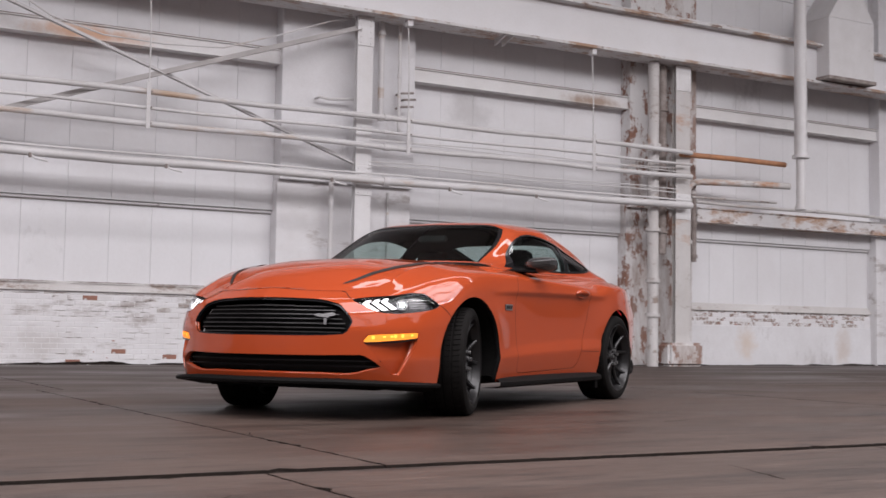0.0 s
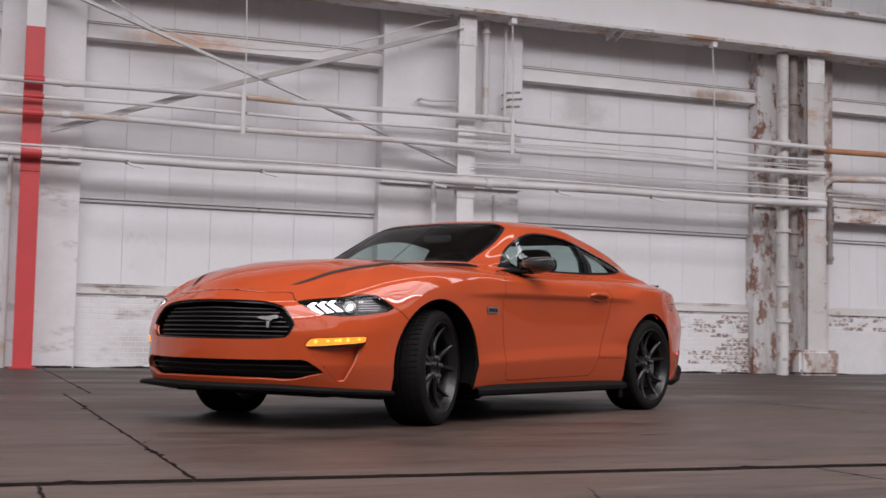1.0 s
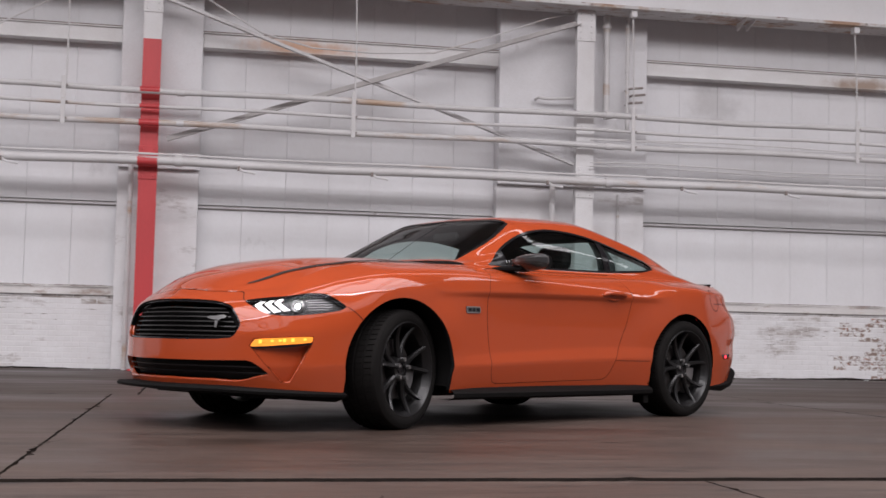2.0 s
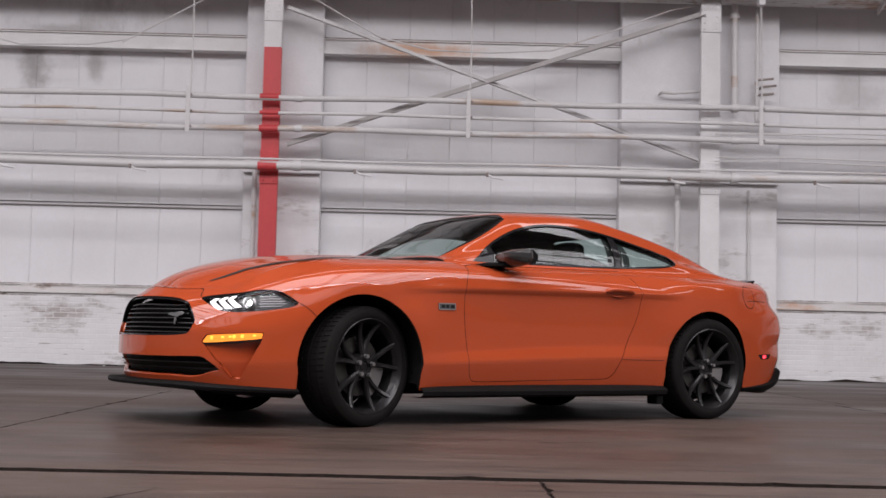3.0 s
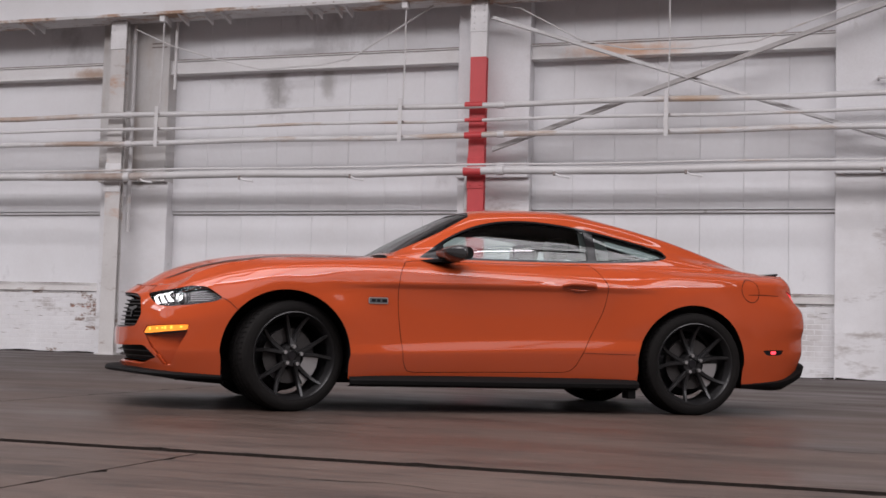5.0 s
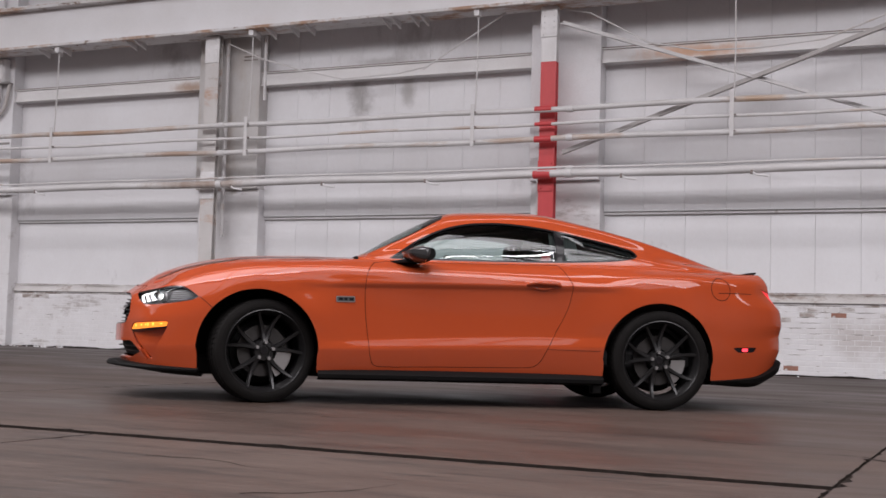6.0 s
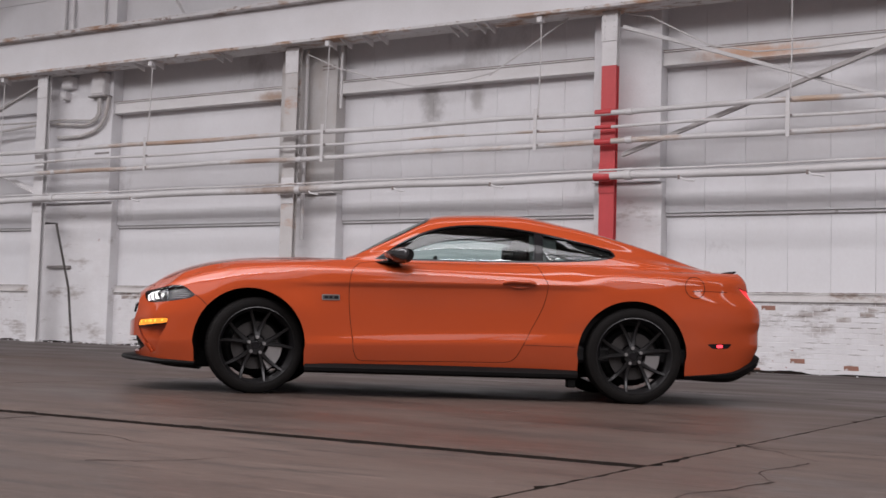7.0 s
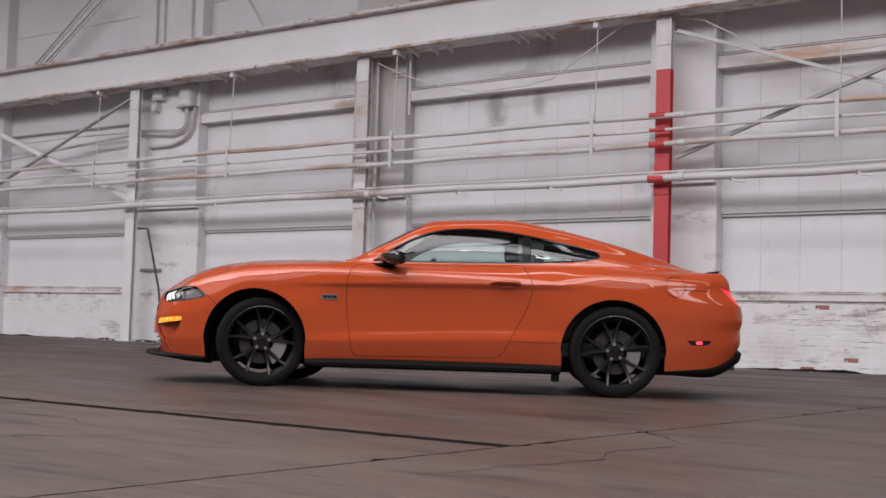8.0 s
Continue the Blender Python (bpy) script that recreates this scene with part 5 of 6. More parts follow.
for s in (1, -1):
    skin_sheet("door_post", side_poly(post), -0.002, M["gloss_black"], car, "black post between the side windows", du=0.03, dv=0.3, mirror=(s,))
for s in (1, -1):
    skin_sheet("mirror_sail", side_poly(clipped(shrunk(inner, -0.004), 1.705, True)), -0.003, M["gloss_black"], car, "black corner panel behind the wing mirror", du=0.03, dv=0.3, mirror=(s,))
skin_sheet("windscreen", windscreen_poly, -0.004, M["screen"], car, "clear raked windscreen", du=0.06, dv=0.3)
skin_sheet("rear_window", rear_poly, -0.004, M["window"], car, "tinted rear window", du=0.06, dv=0.3)
WS_IN = [(2.052, 12.99)] + [(c, w + 0.16) for c, w in WS_SIDE] + [(1.51, 12.0), (1.515, 12.5), (1.515, 12.99)]
skin_sheet("windscreen_border", windscreen_poly, -0.0025, M["gloss_black"], car, "black border of the windscreen", [sampled(WS_IN, 0.06)], 0.05, 0.2)

# lower black trim
bm = bmesh.new()
for s in (1, -1):
    last = None
    for c in np.concatenate((np.arange(3.13, 3.85, 0.03), np.linspace(3.85, FC, 18))):
        base = skin(c, 0.0)
        n = (skin(c, 0.0, 0.0) - skin(c, 0.0, -0.02))
        n.z = 0
        n = n.normalized() if n.length > 1e-6 else Vector((1, 0, 0))
        if c >= FC - 1e-6:
            n = Vector((1, 0, 0))
        f = min(1.0, max(0.0, (c - 3.13) / 0.70))
        out = 0.026 + 0.080 * f * f * (3 - 2 * f)
        zt = 0.208 + 0.024 * f
        prof = [(base - n * 0.03, zt + 0.014), (base + n * (out - 0.012), zt + 0.004 + 0.006 * f), (base + n * out, zt - 0.004), (base + n * (out - 0.004), zt - 0.018),
                (base - n * 0.10, zt - 0.050 + 0.01 * f), (base - n * 0.16, zt - 0.03)]
        ring = [bm.verts.new((p.x, max(0, p.y) * s, z)) for p, z in prof]
        if last:
            for k in range(len(ring) - 1):
                bm.faces.new((last[k], last[k + 1], ring[k + 1], ring[k]))
        last = ring
bmesh.ops.remove_doubles(bm, verts=bm.verts[:], dist=1e-4)
part("front_splitter", bm, M["black"], car, "black front splitter lip", smooth=True, angle=35)
for s in (1, -1):
    bm = bmesh.new()
    last = None
    for i in range(41):
        x = 0.405 + (2.345 - 0.405) * i / 40
        e = min(1.0, min(i, 40 - i) / 3)
        prof = [(0.855, 0.243), (0.935 + 0.012 * e, 0.214), (0.948 + 0.014 * e, 0.200), (0.946 + 0.012 * e, 0.176), (0.90, 0.160), (0.80, 0.162)]
        ring = [bm.verts.new((x, y * s, z)) for y, z in prof]
        if last:
            for k in range(len(ring) - 1):
                bm.faces.new((last[k], last[k + 1], ring[k + 1], ring[k]))
        last = ring
    part("sill_bracket", soft_box(0.415, 0.475, s * 0.87 - 0.05, s * 0.87 + 0.05, 0.105, 0.170, 0.006), M["black"], car)
    part("side_skirt", bm, M["black"], car, "black side skirt", smooth=True, angle=35)
bm = bmesh.new()
for s in (1, -1):
    last = None
    for c in np.concatenate(([RC], np.arange(RC + 0.05, -0.38, 0.03))):
        base = skin(c, 0.0)
        n = skin(c, 0.0) - skin(c, 0.0, -0.02)
        n.z = 0
        n = n.normalized() if n.length > 1e-6 and c > RC else Vector((-1, 0, 0))
        f = min(1.0, max(0.0, (-0.42 - c) / 0.5))
        prof = [(base - n * 0.02, base.z + 0.02), (base + n * (0.006 + 0.045 * f), base.z + 0.010 * f), (base + n * (0.004 + 0.035 * f), base.z - 0.03 * f - 0.006),
                (base - n * (0.01 + 0.02 * f), base.z - 0.028 - 0.045 * f), (base - n * 0.2, max(0.20, base.z - 0.10))]
        ring = [bm.verts.new((p.x, max(0, p.y) * s, z)) for p, z in prof]
        if last:
            for k in range(len(ring) - 1):
                bm.faces.new((last[k], last[k + 1], ring[k + 1], ring[k]))
        last = ring
part("rear_diffuser", bm, M["black"], car, "black rear diffuser", smooth=True, angle=35)
for s in (1, -1):
    bm = bmesh.new()
    rings = tube(bm, [(-0.70, s * 0.54, 0.285), (-0.945, s * 0.54, 0.272)], 0.052, 20, caps=False)
    tube(bm, [(-0.945, s * 0.54, 0.272), (-0.75, s * 0.54, 0.283)], 0.044, 20)
    part("exhaust_tip", bm, M["satin"], car, "silver exhaust tip", smooth=True)

# front lamps
CHEV = []
for i in range(3):
    vc, vz = 3.697 - 0.060 * i, 0.690 + 0.007 * i
    CHEV.append([(vc, vz), (vc - 0.026, vz + 0.023), (vc - 0.062, vz + 0.025), (vc - 0.038, vz), (vc - 0.108, vz - 0.044), (vc - 0.066, vz - 0.049)])
for s in (1, -1):
    lamp = skin_sheet("headlamp", lamp_poly, -0.042, M["smoked"], car, "headlamp housing with lit white bars", du=0.03, dv=0.3, mirror=(s,))
    skin_sheet("lens", lamp_poly, -0.0015, M["lens"], lamp, "clear lamp lens", du=0.04, dv=0.3, mirror=(s,))
    for ch in CHEV:
        bm = bmesh.new()
        sheet(bm, lifted(-0.016), side_poly(ch), (), 0.02, 0.1, (s,), 0.014, lifted(-0.030))
        shell("light_bar", bm, M["led"], lamp, "white light bar")
    p = skin(3.423, w_of(3.423, 0.688), -0.030)
    nrm = (skin(3.423, w_of(3.423, 0.688)) - p).normalized()
    nrm = (nrm + Vector((0.75, 0, 0))).normalized()
    rot = Vector((0, 0, 1)).rotation_difference(Vector((nrm.x, nrm.y * s, nrm.z))).to_matrix().to_4x4()
    at = Matrix.Translation((p.x, p.y * s, p.z)) @ rot
    bm = bmesh.new()
    bmesh.ops.create_uvsphere(bm, u_segments=20, v_segments=10, radius=0.016, matrix=at @ Matrix.Diagonal((1, 1, 0.35, 1)))
    part("projector", bm, M["beam"], lamp, "bright round projector lamp", smooth=True)
    bm = bmesh.new()
    ring = [at @ Vector((0.030 * math.cos(a), 0.030 * math.sin(a), -0.004)) for a in np.linspace(0, 2 * math.pi, 25)]
    tube(bm, ring, 0.006, 8, caps=False)
    inner_ring, outer_ring = ([bm.verts.new(at @ Vector((r * math.cos(a), r * math.sin(a), h))) for a in np.linspace(0, 2 * math.pi, 25)[:-1]]
                              for r, h in ((0.029, -0.012), (0.033, 0.020)))
    for i in range(24):
        bm.faces.new((inner_ring[i], inner_ring[(i + 1) % 24], outer_ring[(i + 1) % 24], outer_ring[i]))
    part("bezel", bm, M["satin"], lamp, "silvered bezel", smooth=True)
    for k in range(5):
        bm = bmesh.new()
        z = 0.672 + 0.014 * k
        ribbon(bm, [(3.356, z), (3.197 + 0.02 * abs(k - 1.5), z + 0.004)], 0.003, -0.038, (s,))
        part("lamp_rib", bm, M["satin"], lamp)
    # pocket with the amber lamp
    pk = skin_sheet("fog_pocket", pocket_poly, lambda u, v: skin(u, v, -0.004 - 0.062 * min(1.0, max(0.0, (3.690 - u) / 0.33))), M["paint"], car,
                    "recessed corner pocket", du=0.02, dv=0.15, mirror=(s,), inward=0.03, back=-0.001, painted=lambda c: True)
    am = side_poly(AMBER)
    ind = skin_sheet("turn_lamp", am, -0.003, M["amber"], car, "lit amber turn lamp", du=0.03, dv=0.2, mirror=(s,), inward=0.03, back=-0.033)
    for k in range(13):
        c0 = 3.638 - 0.0222 * k
        z0 = 0.475 + 0.00145 * k
        cut = 0.004 if k % 2 else 0.0
        cell = rounded([(c0, z0 - 0.001 + cut), (c0 - 0.0185, z0 + cut), (c0 - 0.0185, z0 + 0.0205 - cut), (c0, z0 + 0.0195 - cut)], 0.12, 2)
        skin_sheet("light_cell", side_poly(cell), -0.0012, M["amber_hot"] if k in (0, 3, 5, 6, 8, 11) else M["amber"], ind, "amber light cell", du=0.03, dv=0.2, mirror=(s,))
    bm = bmesh.new()
    ribbon(bm, [(3.690, 0.452), (3.481, 0.462), (3.341, 0.479)], 0.010, -0.002, (s,))
    part("lamp_edge", bm, M["gloss_black"], ind)
    mk = skin_sheet("side_marker", marker_poly, -0.004, M["gloss_black"], car, "dark red side marker lamp", du=0.03, dv=0.2, mirror=(s,))
    core = rounded([(-0.616, 0.437), (-0.670, 0.439), (-0.668, 0.418), (-0.622, 0.416)], 0.3, 3)
    skin_sheet("light_core", side_poly(core), -0.002, M["marker_red"], mk, "glowing red core", du=0.02, dv=0.1, mirror=(s,))
    skin_sheet("tail_lamp", tail_poly, -0.006, M["tail"], car, "red tail lamp", du=0.04, dv=0.25, mirror=(s,))

# grille: dark mesh panel behind bars
gr = skin_sheet("grille", grille_poly, -0.060, M["liner_gap_shade"], car, "black horizontal-bar grille", du=0.04, dv=0.3)
for k in range(7):
    z = 0.514 + 0.028 * k
    c0 = 3.788 + 0.09 * abs(k - 1.6) / 4
    bm = bmesh.new()
    sheet(bm, lifted(-0.034), side_poly([(FC, z - 0.003), (FC, z + 0.003), (c0, z + 0.003), (c0, z - 0.003)], 0.03), (), 0.05, 0.1, True, 0.018, lifted(-0.052))
    shell("grille_bar", bm, M["grille_bar"], gr, "dark grey grille bar")
rim_in = [(FC if c > FC - 0.02 else c, z) for c, z in shrunk(GRILLE, 0.010)]
skin_sheet("grille_frame", side_poly(GRILLE + rim_in[::-1], 0.03), -0.008, M["gloss_black"], gr, "glossy black grille frame", (), 0.03, 0.2)
it = skin_sheet("lower_intake", intake_poly, -0.05, M["black"], car, "black lower air intake", du=0.04, dv=0.3)
for z in (0.305, 0.340):
    bm = bmesh.new()
    ribbon(bm, [(FC - 0.002, z), (3.578, z + 0.004)], 0.007, -0.022)
    part("intake_bar", bm, M["gloss_black"], it)
# silver emblem: a plain slanting shape over a short upright bar
bm = bmesh.new()
EMB = rounded([(-0.085, 0.008), (-0.060, 0.022), (-0.020, 0.019), (0.020, 0.026), (0.052, 0.031), (0.078, 0.017), (0.062, 0.006), (0.035, 0.003), (0.018, -0.010), (-0.004, -0.004), (-0.036, -0.003), (-0.060, 0.003)], 0.25, 3)
BAR = [(-0.011, -0.009), (0.014, -0.013), (0.010, -0.056), (-0.007, -0.056)]
for shape in (EMB, BAR):
    sheet(bm, lifted(-0.010), side_poly([(3.918 - 0.85 * a, 0.606 + 0.85 * b) for a, b in shape]), (), 0.02, 0.1, (1,), 0.012, lifted(-0.024))
shell("emblem", bm, M["emblem"], gr, "small plain silver emblem")

# badges on the fenders
for s in (1, -1):
    plate = rounded([(2.236, 0.676), (2.110, 0.678), (2.112, 0.718), (2.238, 0.716)], 0.12, 3)
    bd = skin_sheet("fender_badge", side_poly(plate), 0.005, M["satin"], car, "silver fender badge with short dark bars", du=0.03, dv=0.2, mirror=(s,), inward=0.006, back=-0.002)
    field = shrunk(plate, 0.006)
    skin_sheet("field", side_poly(field), 0.0055, M["emblem"], bd, "brushed silver field", du=0.03, dv=0.2, mirror=(s,))
    for k, w in enumerate((0.026, 0.022, 0.030)):
        a = 2.218 - 0.034 * k
        bar_poly = [(a, 0.688), (a - w, 0.688), (a - w, 0.706), (a, 0.706)]
        skin_sheet("raised_bar", side_poly(bar_poly), 0.0065, M["gloss_black"], bd, du=0.03, dv=0.2, mirror=(s,))

# seams and the fuel flap
bm = bmesh.new()
for s in (1, -1):
    bm = bmesh.new()
    ribbon(bm, [(3.136, 0.684), (3.09, 0.655), (3.045, 0.615)], 0.004, 0.0012, (s,))
    part("bumper_seam", bm, M["liner_gap_shade"], car)
bm = bmesh.new()
for s in (1, -1):
    bm = bmesh.new()
    ribbon(bm, [(0.80, 0.398), (0.60, 0.395), (0.43, 0.394)], 0.003, 0.0012, (s,))
    part("sill_seam", bm, M["liner_gap_shade"], car)
bm = bmesh.new()
for s in (1, -1):
    bm = bmesh.new()
    # dark line drawn on the skin in place of a body crease
    ribbon(bm, [(-0.43, 0.818), (-0.58, 0.822), (-0.72, 0.820)], 0.004, 0.0012, (s,))
    part("crease_seam", bm, M["liner_gap_shade"], car)
bm = bmesh.new()
circle = [(-0.452 + 0.078 * math.cos(a), 0.845 + 0.078 * math.sin(a)) for a in np.linspace(0, 2 * math.pi, 40)]
ribbon(bm, circle, 0.0045, 0.0012, (1,))
part("fuel_flap_seam", bm, M["liner_gap_shade"], car, "round seam of the fuel flap")

# wing mirrors
for s in (1, -1):
    bm = bmesh.new()
    n, m = 24, 14
    rows = []
    for j in range(m + 1):
        v = -1 + 2 * j / m
        r = max(0.0, 1 - abs(v) ** 3.0) ** (1 / 3.0)
        row = []
        for i in range(n):
            a = 2 * math.pi * i / n
            ex = math.copysign(abs(math.cos(a)) ** 0.85, math.cos(a))
            ez = math.copysign(abs(math.sin(a)) ** 0.85, math.sin(a))
            dx = 0.105 * ex * r if ex > 0 else 0.050 * ex * r
            x = 1.690 + dx - 0.028 * v
            z = 1.008 + 0.056 * ez * r * (1 - 0.10 * v) - (0.018 * max(0, ex) if ez > 0 else -0.02 * max(0, ex)) + 0.010 * v
            row.append(bm.verts.new((x, s * (0.960 + 0.105 * v), z)))
        rows.append(row)
    for A, B in zip(rows, rows[1:]):
        for i in range(n):
            bm.faces.new((A[i], A[(i + 1) % n], B[(i + 1) % n], B[i]))
    bmesh.ops.remove_doubles(bm, verts=bm.verts[:], dist=1e-4)
    mr = part("wing_mirror", bm, M["carbon"], car, "dark glossy wing mirror", smooth=True, angle=60)
    bm = bmesh.new()
    rings = []
    for f in np.linspace(0, 1, 6):
        cx, cy, cz = 1.775 - 0.065 * f, 0.78 + 0.16 * f, 0.966 - 0.002 * f
        hx, hz = 0.075 - 0.02 * f, 0.018 - 0.003 * f
        rings.append([bm.verts.new((cx + hx * a, s * cy, cz + hz * b)) for a, b in ((-1, -0.6), (0, -1), (1.25, -0.5), (1.25, 0.2), (0, 1), (-1, 0.6))])
    for A, B in zip(rings, rings[1:]):
        for i in range(6):
            bm.faces.new((A[i], A[(i + 1) % 6], B[(i + 1) % 6], B[i]))
    bm.faces.new(rings[0])
    bm.faces.new(rings[-1][::-1])
    part("mirror_arm", bm, M["black"], mr, "black mirror arm", smooth=True)
    bm = bmesh.new()
    tube(bm, [(1.642, s * 0.875, 1.005), (1.635, s * 1.045, 1.012)], 0.042, 12)
    part("mirror_rim", bm, M["black"], mr, smooth=True)

# roof fin
bm = bmesh.new()
v = box(bm, 0.36, 0.48, -0.02, 0.02, 1.285, 1.325)
for i in (5, 6):
    v[i].co.x -= 0.07
    v[i].co.y *= 0.4
v[4].co.y *= 0.4
v[7].co.y *= 0.4
part("roof_fin", bm, M["paint"], car, "small aerial fin")

def skin_y(x):
    return float(np.interp(x, GRID[GRID < 3.3], RING_Y[GRID < 3.3]))


# underside, wheel housings and cabin
part("underbody", soft_box(-0.80, 3.40, -0.62, 0.62, 0.17, 0.30, 0.02), M["liner_gap_shade"], car)
for nm in ("front", "rear"):
    ax, az, ar = ARCH[nm]
    for s in (1, -1):
        bm = bmesh.new()
        last = None
        for a in np.linspace(-0.25, math.pi + 0.25, 40):
            pts = [(ax + (ar + 0.012) * math.cos(a), s * y, az + (ar + 0.012) * math.sin(a)) for y in (skin_y(ax + (ar + 0.012) * math.cos(a)) - 0.045, 0.50)] + [(ax, s * 0.50, az)]
            ring = [bm.verts.new(p) for p in pts]
            if last:
                bm.faces.new((last[0], last[1], ring[1], ring[0]))
                bm.faces.new((last[1], last[2], ring[2], ring[1]))
            last = ring
        part("wheel_housing", bm, M["liner_gap_shade"], car, smooth=True)
bm = bmesh.new()
liner_out = sampled([(1.98, 8.35), (1.98, 13.0), (-0.55, 13.0), (-0.55, 8.35)], 0.05)
sheet(bm, lifted(-0.030), liner_out, [side_poly(shrunk(clipped(DLO, 0.735, True), 0.010)), side_poly(shrunk(clipped(DLO, 0.57, False), 0.022)), windscreen_poly, rear_poly], 0.05, 0.3)
shell("headliner", bm, M["cabin"], car, "dark cabin lining")
cabin = part("cabin_floor", soft_box(-0.45, 2.28, -0.80, 0.80, 0.28, 0.40, 0.02), M["cabin"], car)
for s in (1, -1):
    part("door_card", soft_box(0.45, 2.25, s * 0.79 - 0.04, s * 0.79 + 0.04, 0.35, 0.94, 0.03, 2), M["cabin"], car)
    part("rear_side_panel", soft_box(-0.42, 0.44, s * 0.70 - 0.05, s * 0.70 + 0.05, 0.40, 0.96, 0.03, 2), M["cabin"], car)
bm = bmesh.new()
rings = []
for y in np.linspace(-0.74, 0.74, 13):
    b = 0.02 * math.cos(y * 4)
    rings.append([bm.verts.new(p) for p in ((1.70, y, 0.62), (1.66, y, 0.80), (1.72, y, 0.905 + b), (1.95, y, 0.945 + b * 0.6), (2.24, y, 0.955), (2.26, y, 0.5))])
for A, B in zip(rings, rings[1:]):
    for i in range(6):
        bm.faces.new((A[i], A[(i + 1) % 6], B[(i + 1) % 6], B[i]))
part("dashboard", bm, M["cabin"], car, smooth=True)
part("parcel_shelf", soft_box(-0.62, 0.02, -0.68, 0.68, 0.86, 0.905, 0.01), M["cabin"], car)
part("bulkhead", soft_box(2.25, 2.29, -0.80, 0.80, 0.3, 0.95, 0.01), M["cabin"], car)


def pillow(cx, cy, cz, hx, hy, hz, n=20, m=12, p=0.6):
    """A cushion: a ball squared off towards a box."""
    bm = bmesh.new()
    rows = []
    for j in range(m + 1):
        b = math.pi * (j / m - 0.5)
        row = []
        for i in range(n):
            a = 2 * math.pi * i / n
            q = [math.cos(b) * math.cos(a), math.cos(b) * math.sin(a), math.sin(b)]
            q = [math.copysign(abs(c) ** p, c) for c in q]
            row.append(bm.verts.new((cx + hx * q[0], cy + hy * q[1], cz + hz * q[2])))
        rows.append(row)
    for A, B in zip(rows, rows[1:]):
        for i in range(n):
            bm.faces.new((A[i], A[(i + 1) % n], B[(i + 1) % n], B[i]))
    bmesh.ops.remove_doubles(bm, verts=bm.verts[:], dist=1e-4)
    return bm


bm = bmesh.new()
wc = Vector((1.50, 0.37, 0.865))
ax1, ax2 = Vector((0, 1, 0)), Vector((-0.42, 0, 0.91)).normalized()
tube(bm, [wc + 0.185 * (math.cos(a) * ax1 + math.sin(a) * ax2) for a in np.linspace(0, 2 * math.pi, 33)], 0.016, 8, caps=False)
for a in (radians(0), radians(180), radians(270)):
    tube(bm, [wc, wc + 0.18 * (math.cos(a) * ax1 + math.sin(a) * ax2)], 0.014, 6)
tube(bm, [wc, (1.72, 0.37, 0.80)], 0.03, 8)
part("steering_wheel", bm, M["cabin"], car, smooth=True)
for s in (1, -1):
    bm = soft_box(0.84, 1.37, s * 0.37 - 0.25, s * 0.37 + 0.25, 0.40, 0.58, 0.05, 3)
    part("seat_cushion", bm, M["seat"], car, smooth=True)
    bm = bmesh.new()
    rings = []
    for z, hw, d in ((0.52, 0.25, 0.07), (0.62, 0.26, 0.08), (0.78, 0.255, 0.075), (0.90, 0.235, 0.065), (0.985, 0.19, 0.05), (1.0, 0.15, 0.03)):
        cx = 0.93 - (z - 0.52) * 0.26
        rings.append([bm.verts.new((cx + d * a, s * 0.37 + hw * b, z)) for a, b in ((1, -0.7), (0.6, -1), (-0.7, -0.95), (-1, -0.5), (-1, 0.5), (-0.7, 0.95), (0.6, 1), (1, 0.7), (0.55, 0.4), (0.55, -0.4))])
    for A, B in zip(rings, rings[1:]):
        for i in range(10):
            bm.faces.new((A[i], A[(i + 1) % 10], B[(i + 1) % 10], B[i]))
    bm.faces.new(rings[-1])
    part("seat_back", bm, M["seat"], car, smooth=True)
    bm = pillow(0.797, s * 0.37, 1.10, 0.062, 0.135, 0.085)
    part("headrest", bm, M["seat"], car, smooth=True)
    bm = bmesh.new()
    for dy in (-0.06, 0.06):
        tube(bm, [(0.80, s * 0.37 + dy, 0.95), (0.795, s * 0.37 + dy, 1.05)], 0.008, 6)
    part("headrest_post", bm, M["satin"], car)
part("rear_bench", soft_box(0.02, 0.16, -0.62, 0.62, 0.45, 0.93, 0.05, 3), M["seat"], car, smooth=True)
for s in (1, -1):
    part("rear_headrest", pillow(0.05, s * 0.32, 0.95, 0.05, 0.13, 0.055), M["seat"], car, smooth=True)
part("rear_view_mirror", soft_box(1.50, 1.53, -0.12, 0.12, 1.195, 1.25, 0.012, 2), M["cabin"], car)


# ---- wheels ----
def turned(profile, n=72, groove=None):
    """A solid of revolution about the y axis from (y, radius) points."""
    bm = bmesh.new()
    rings = []
    for k in range(n):
        a = 2 * math.pi * k / n
        rings.append([bm.verts.new((r * math.cos(a), y, r * math.sin(a))) for y, r in profile])
    for k in range(n):
        A, B = rings[k], rings[(k + 1) % n]
        for i in range(len(profile) - 1):
            bm.faces.new((A[i], A[i + 1], B[i + 1], B[i]))
    return bm


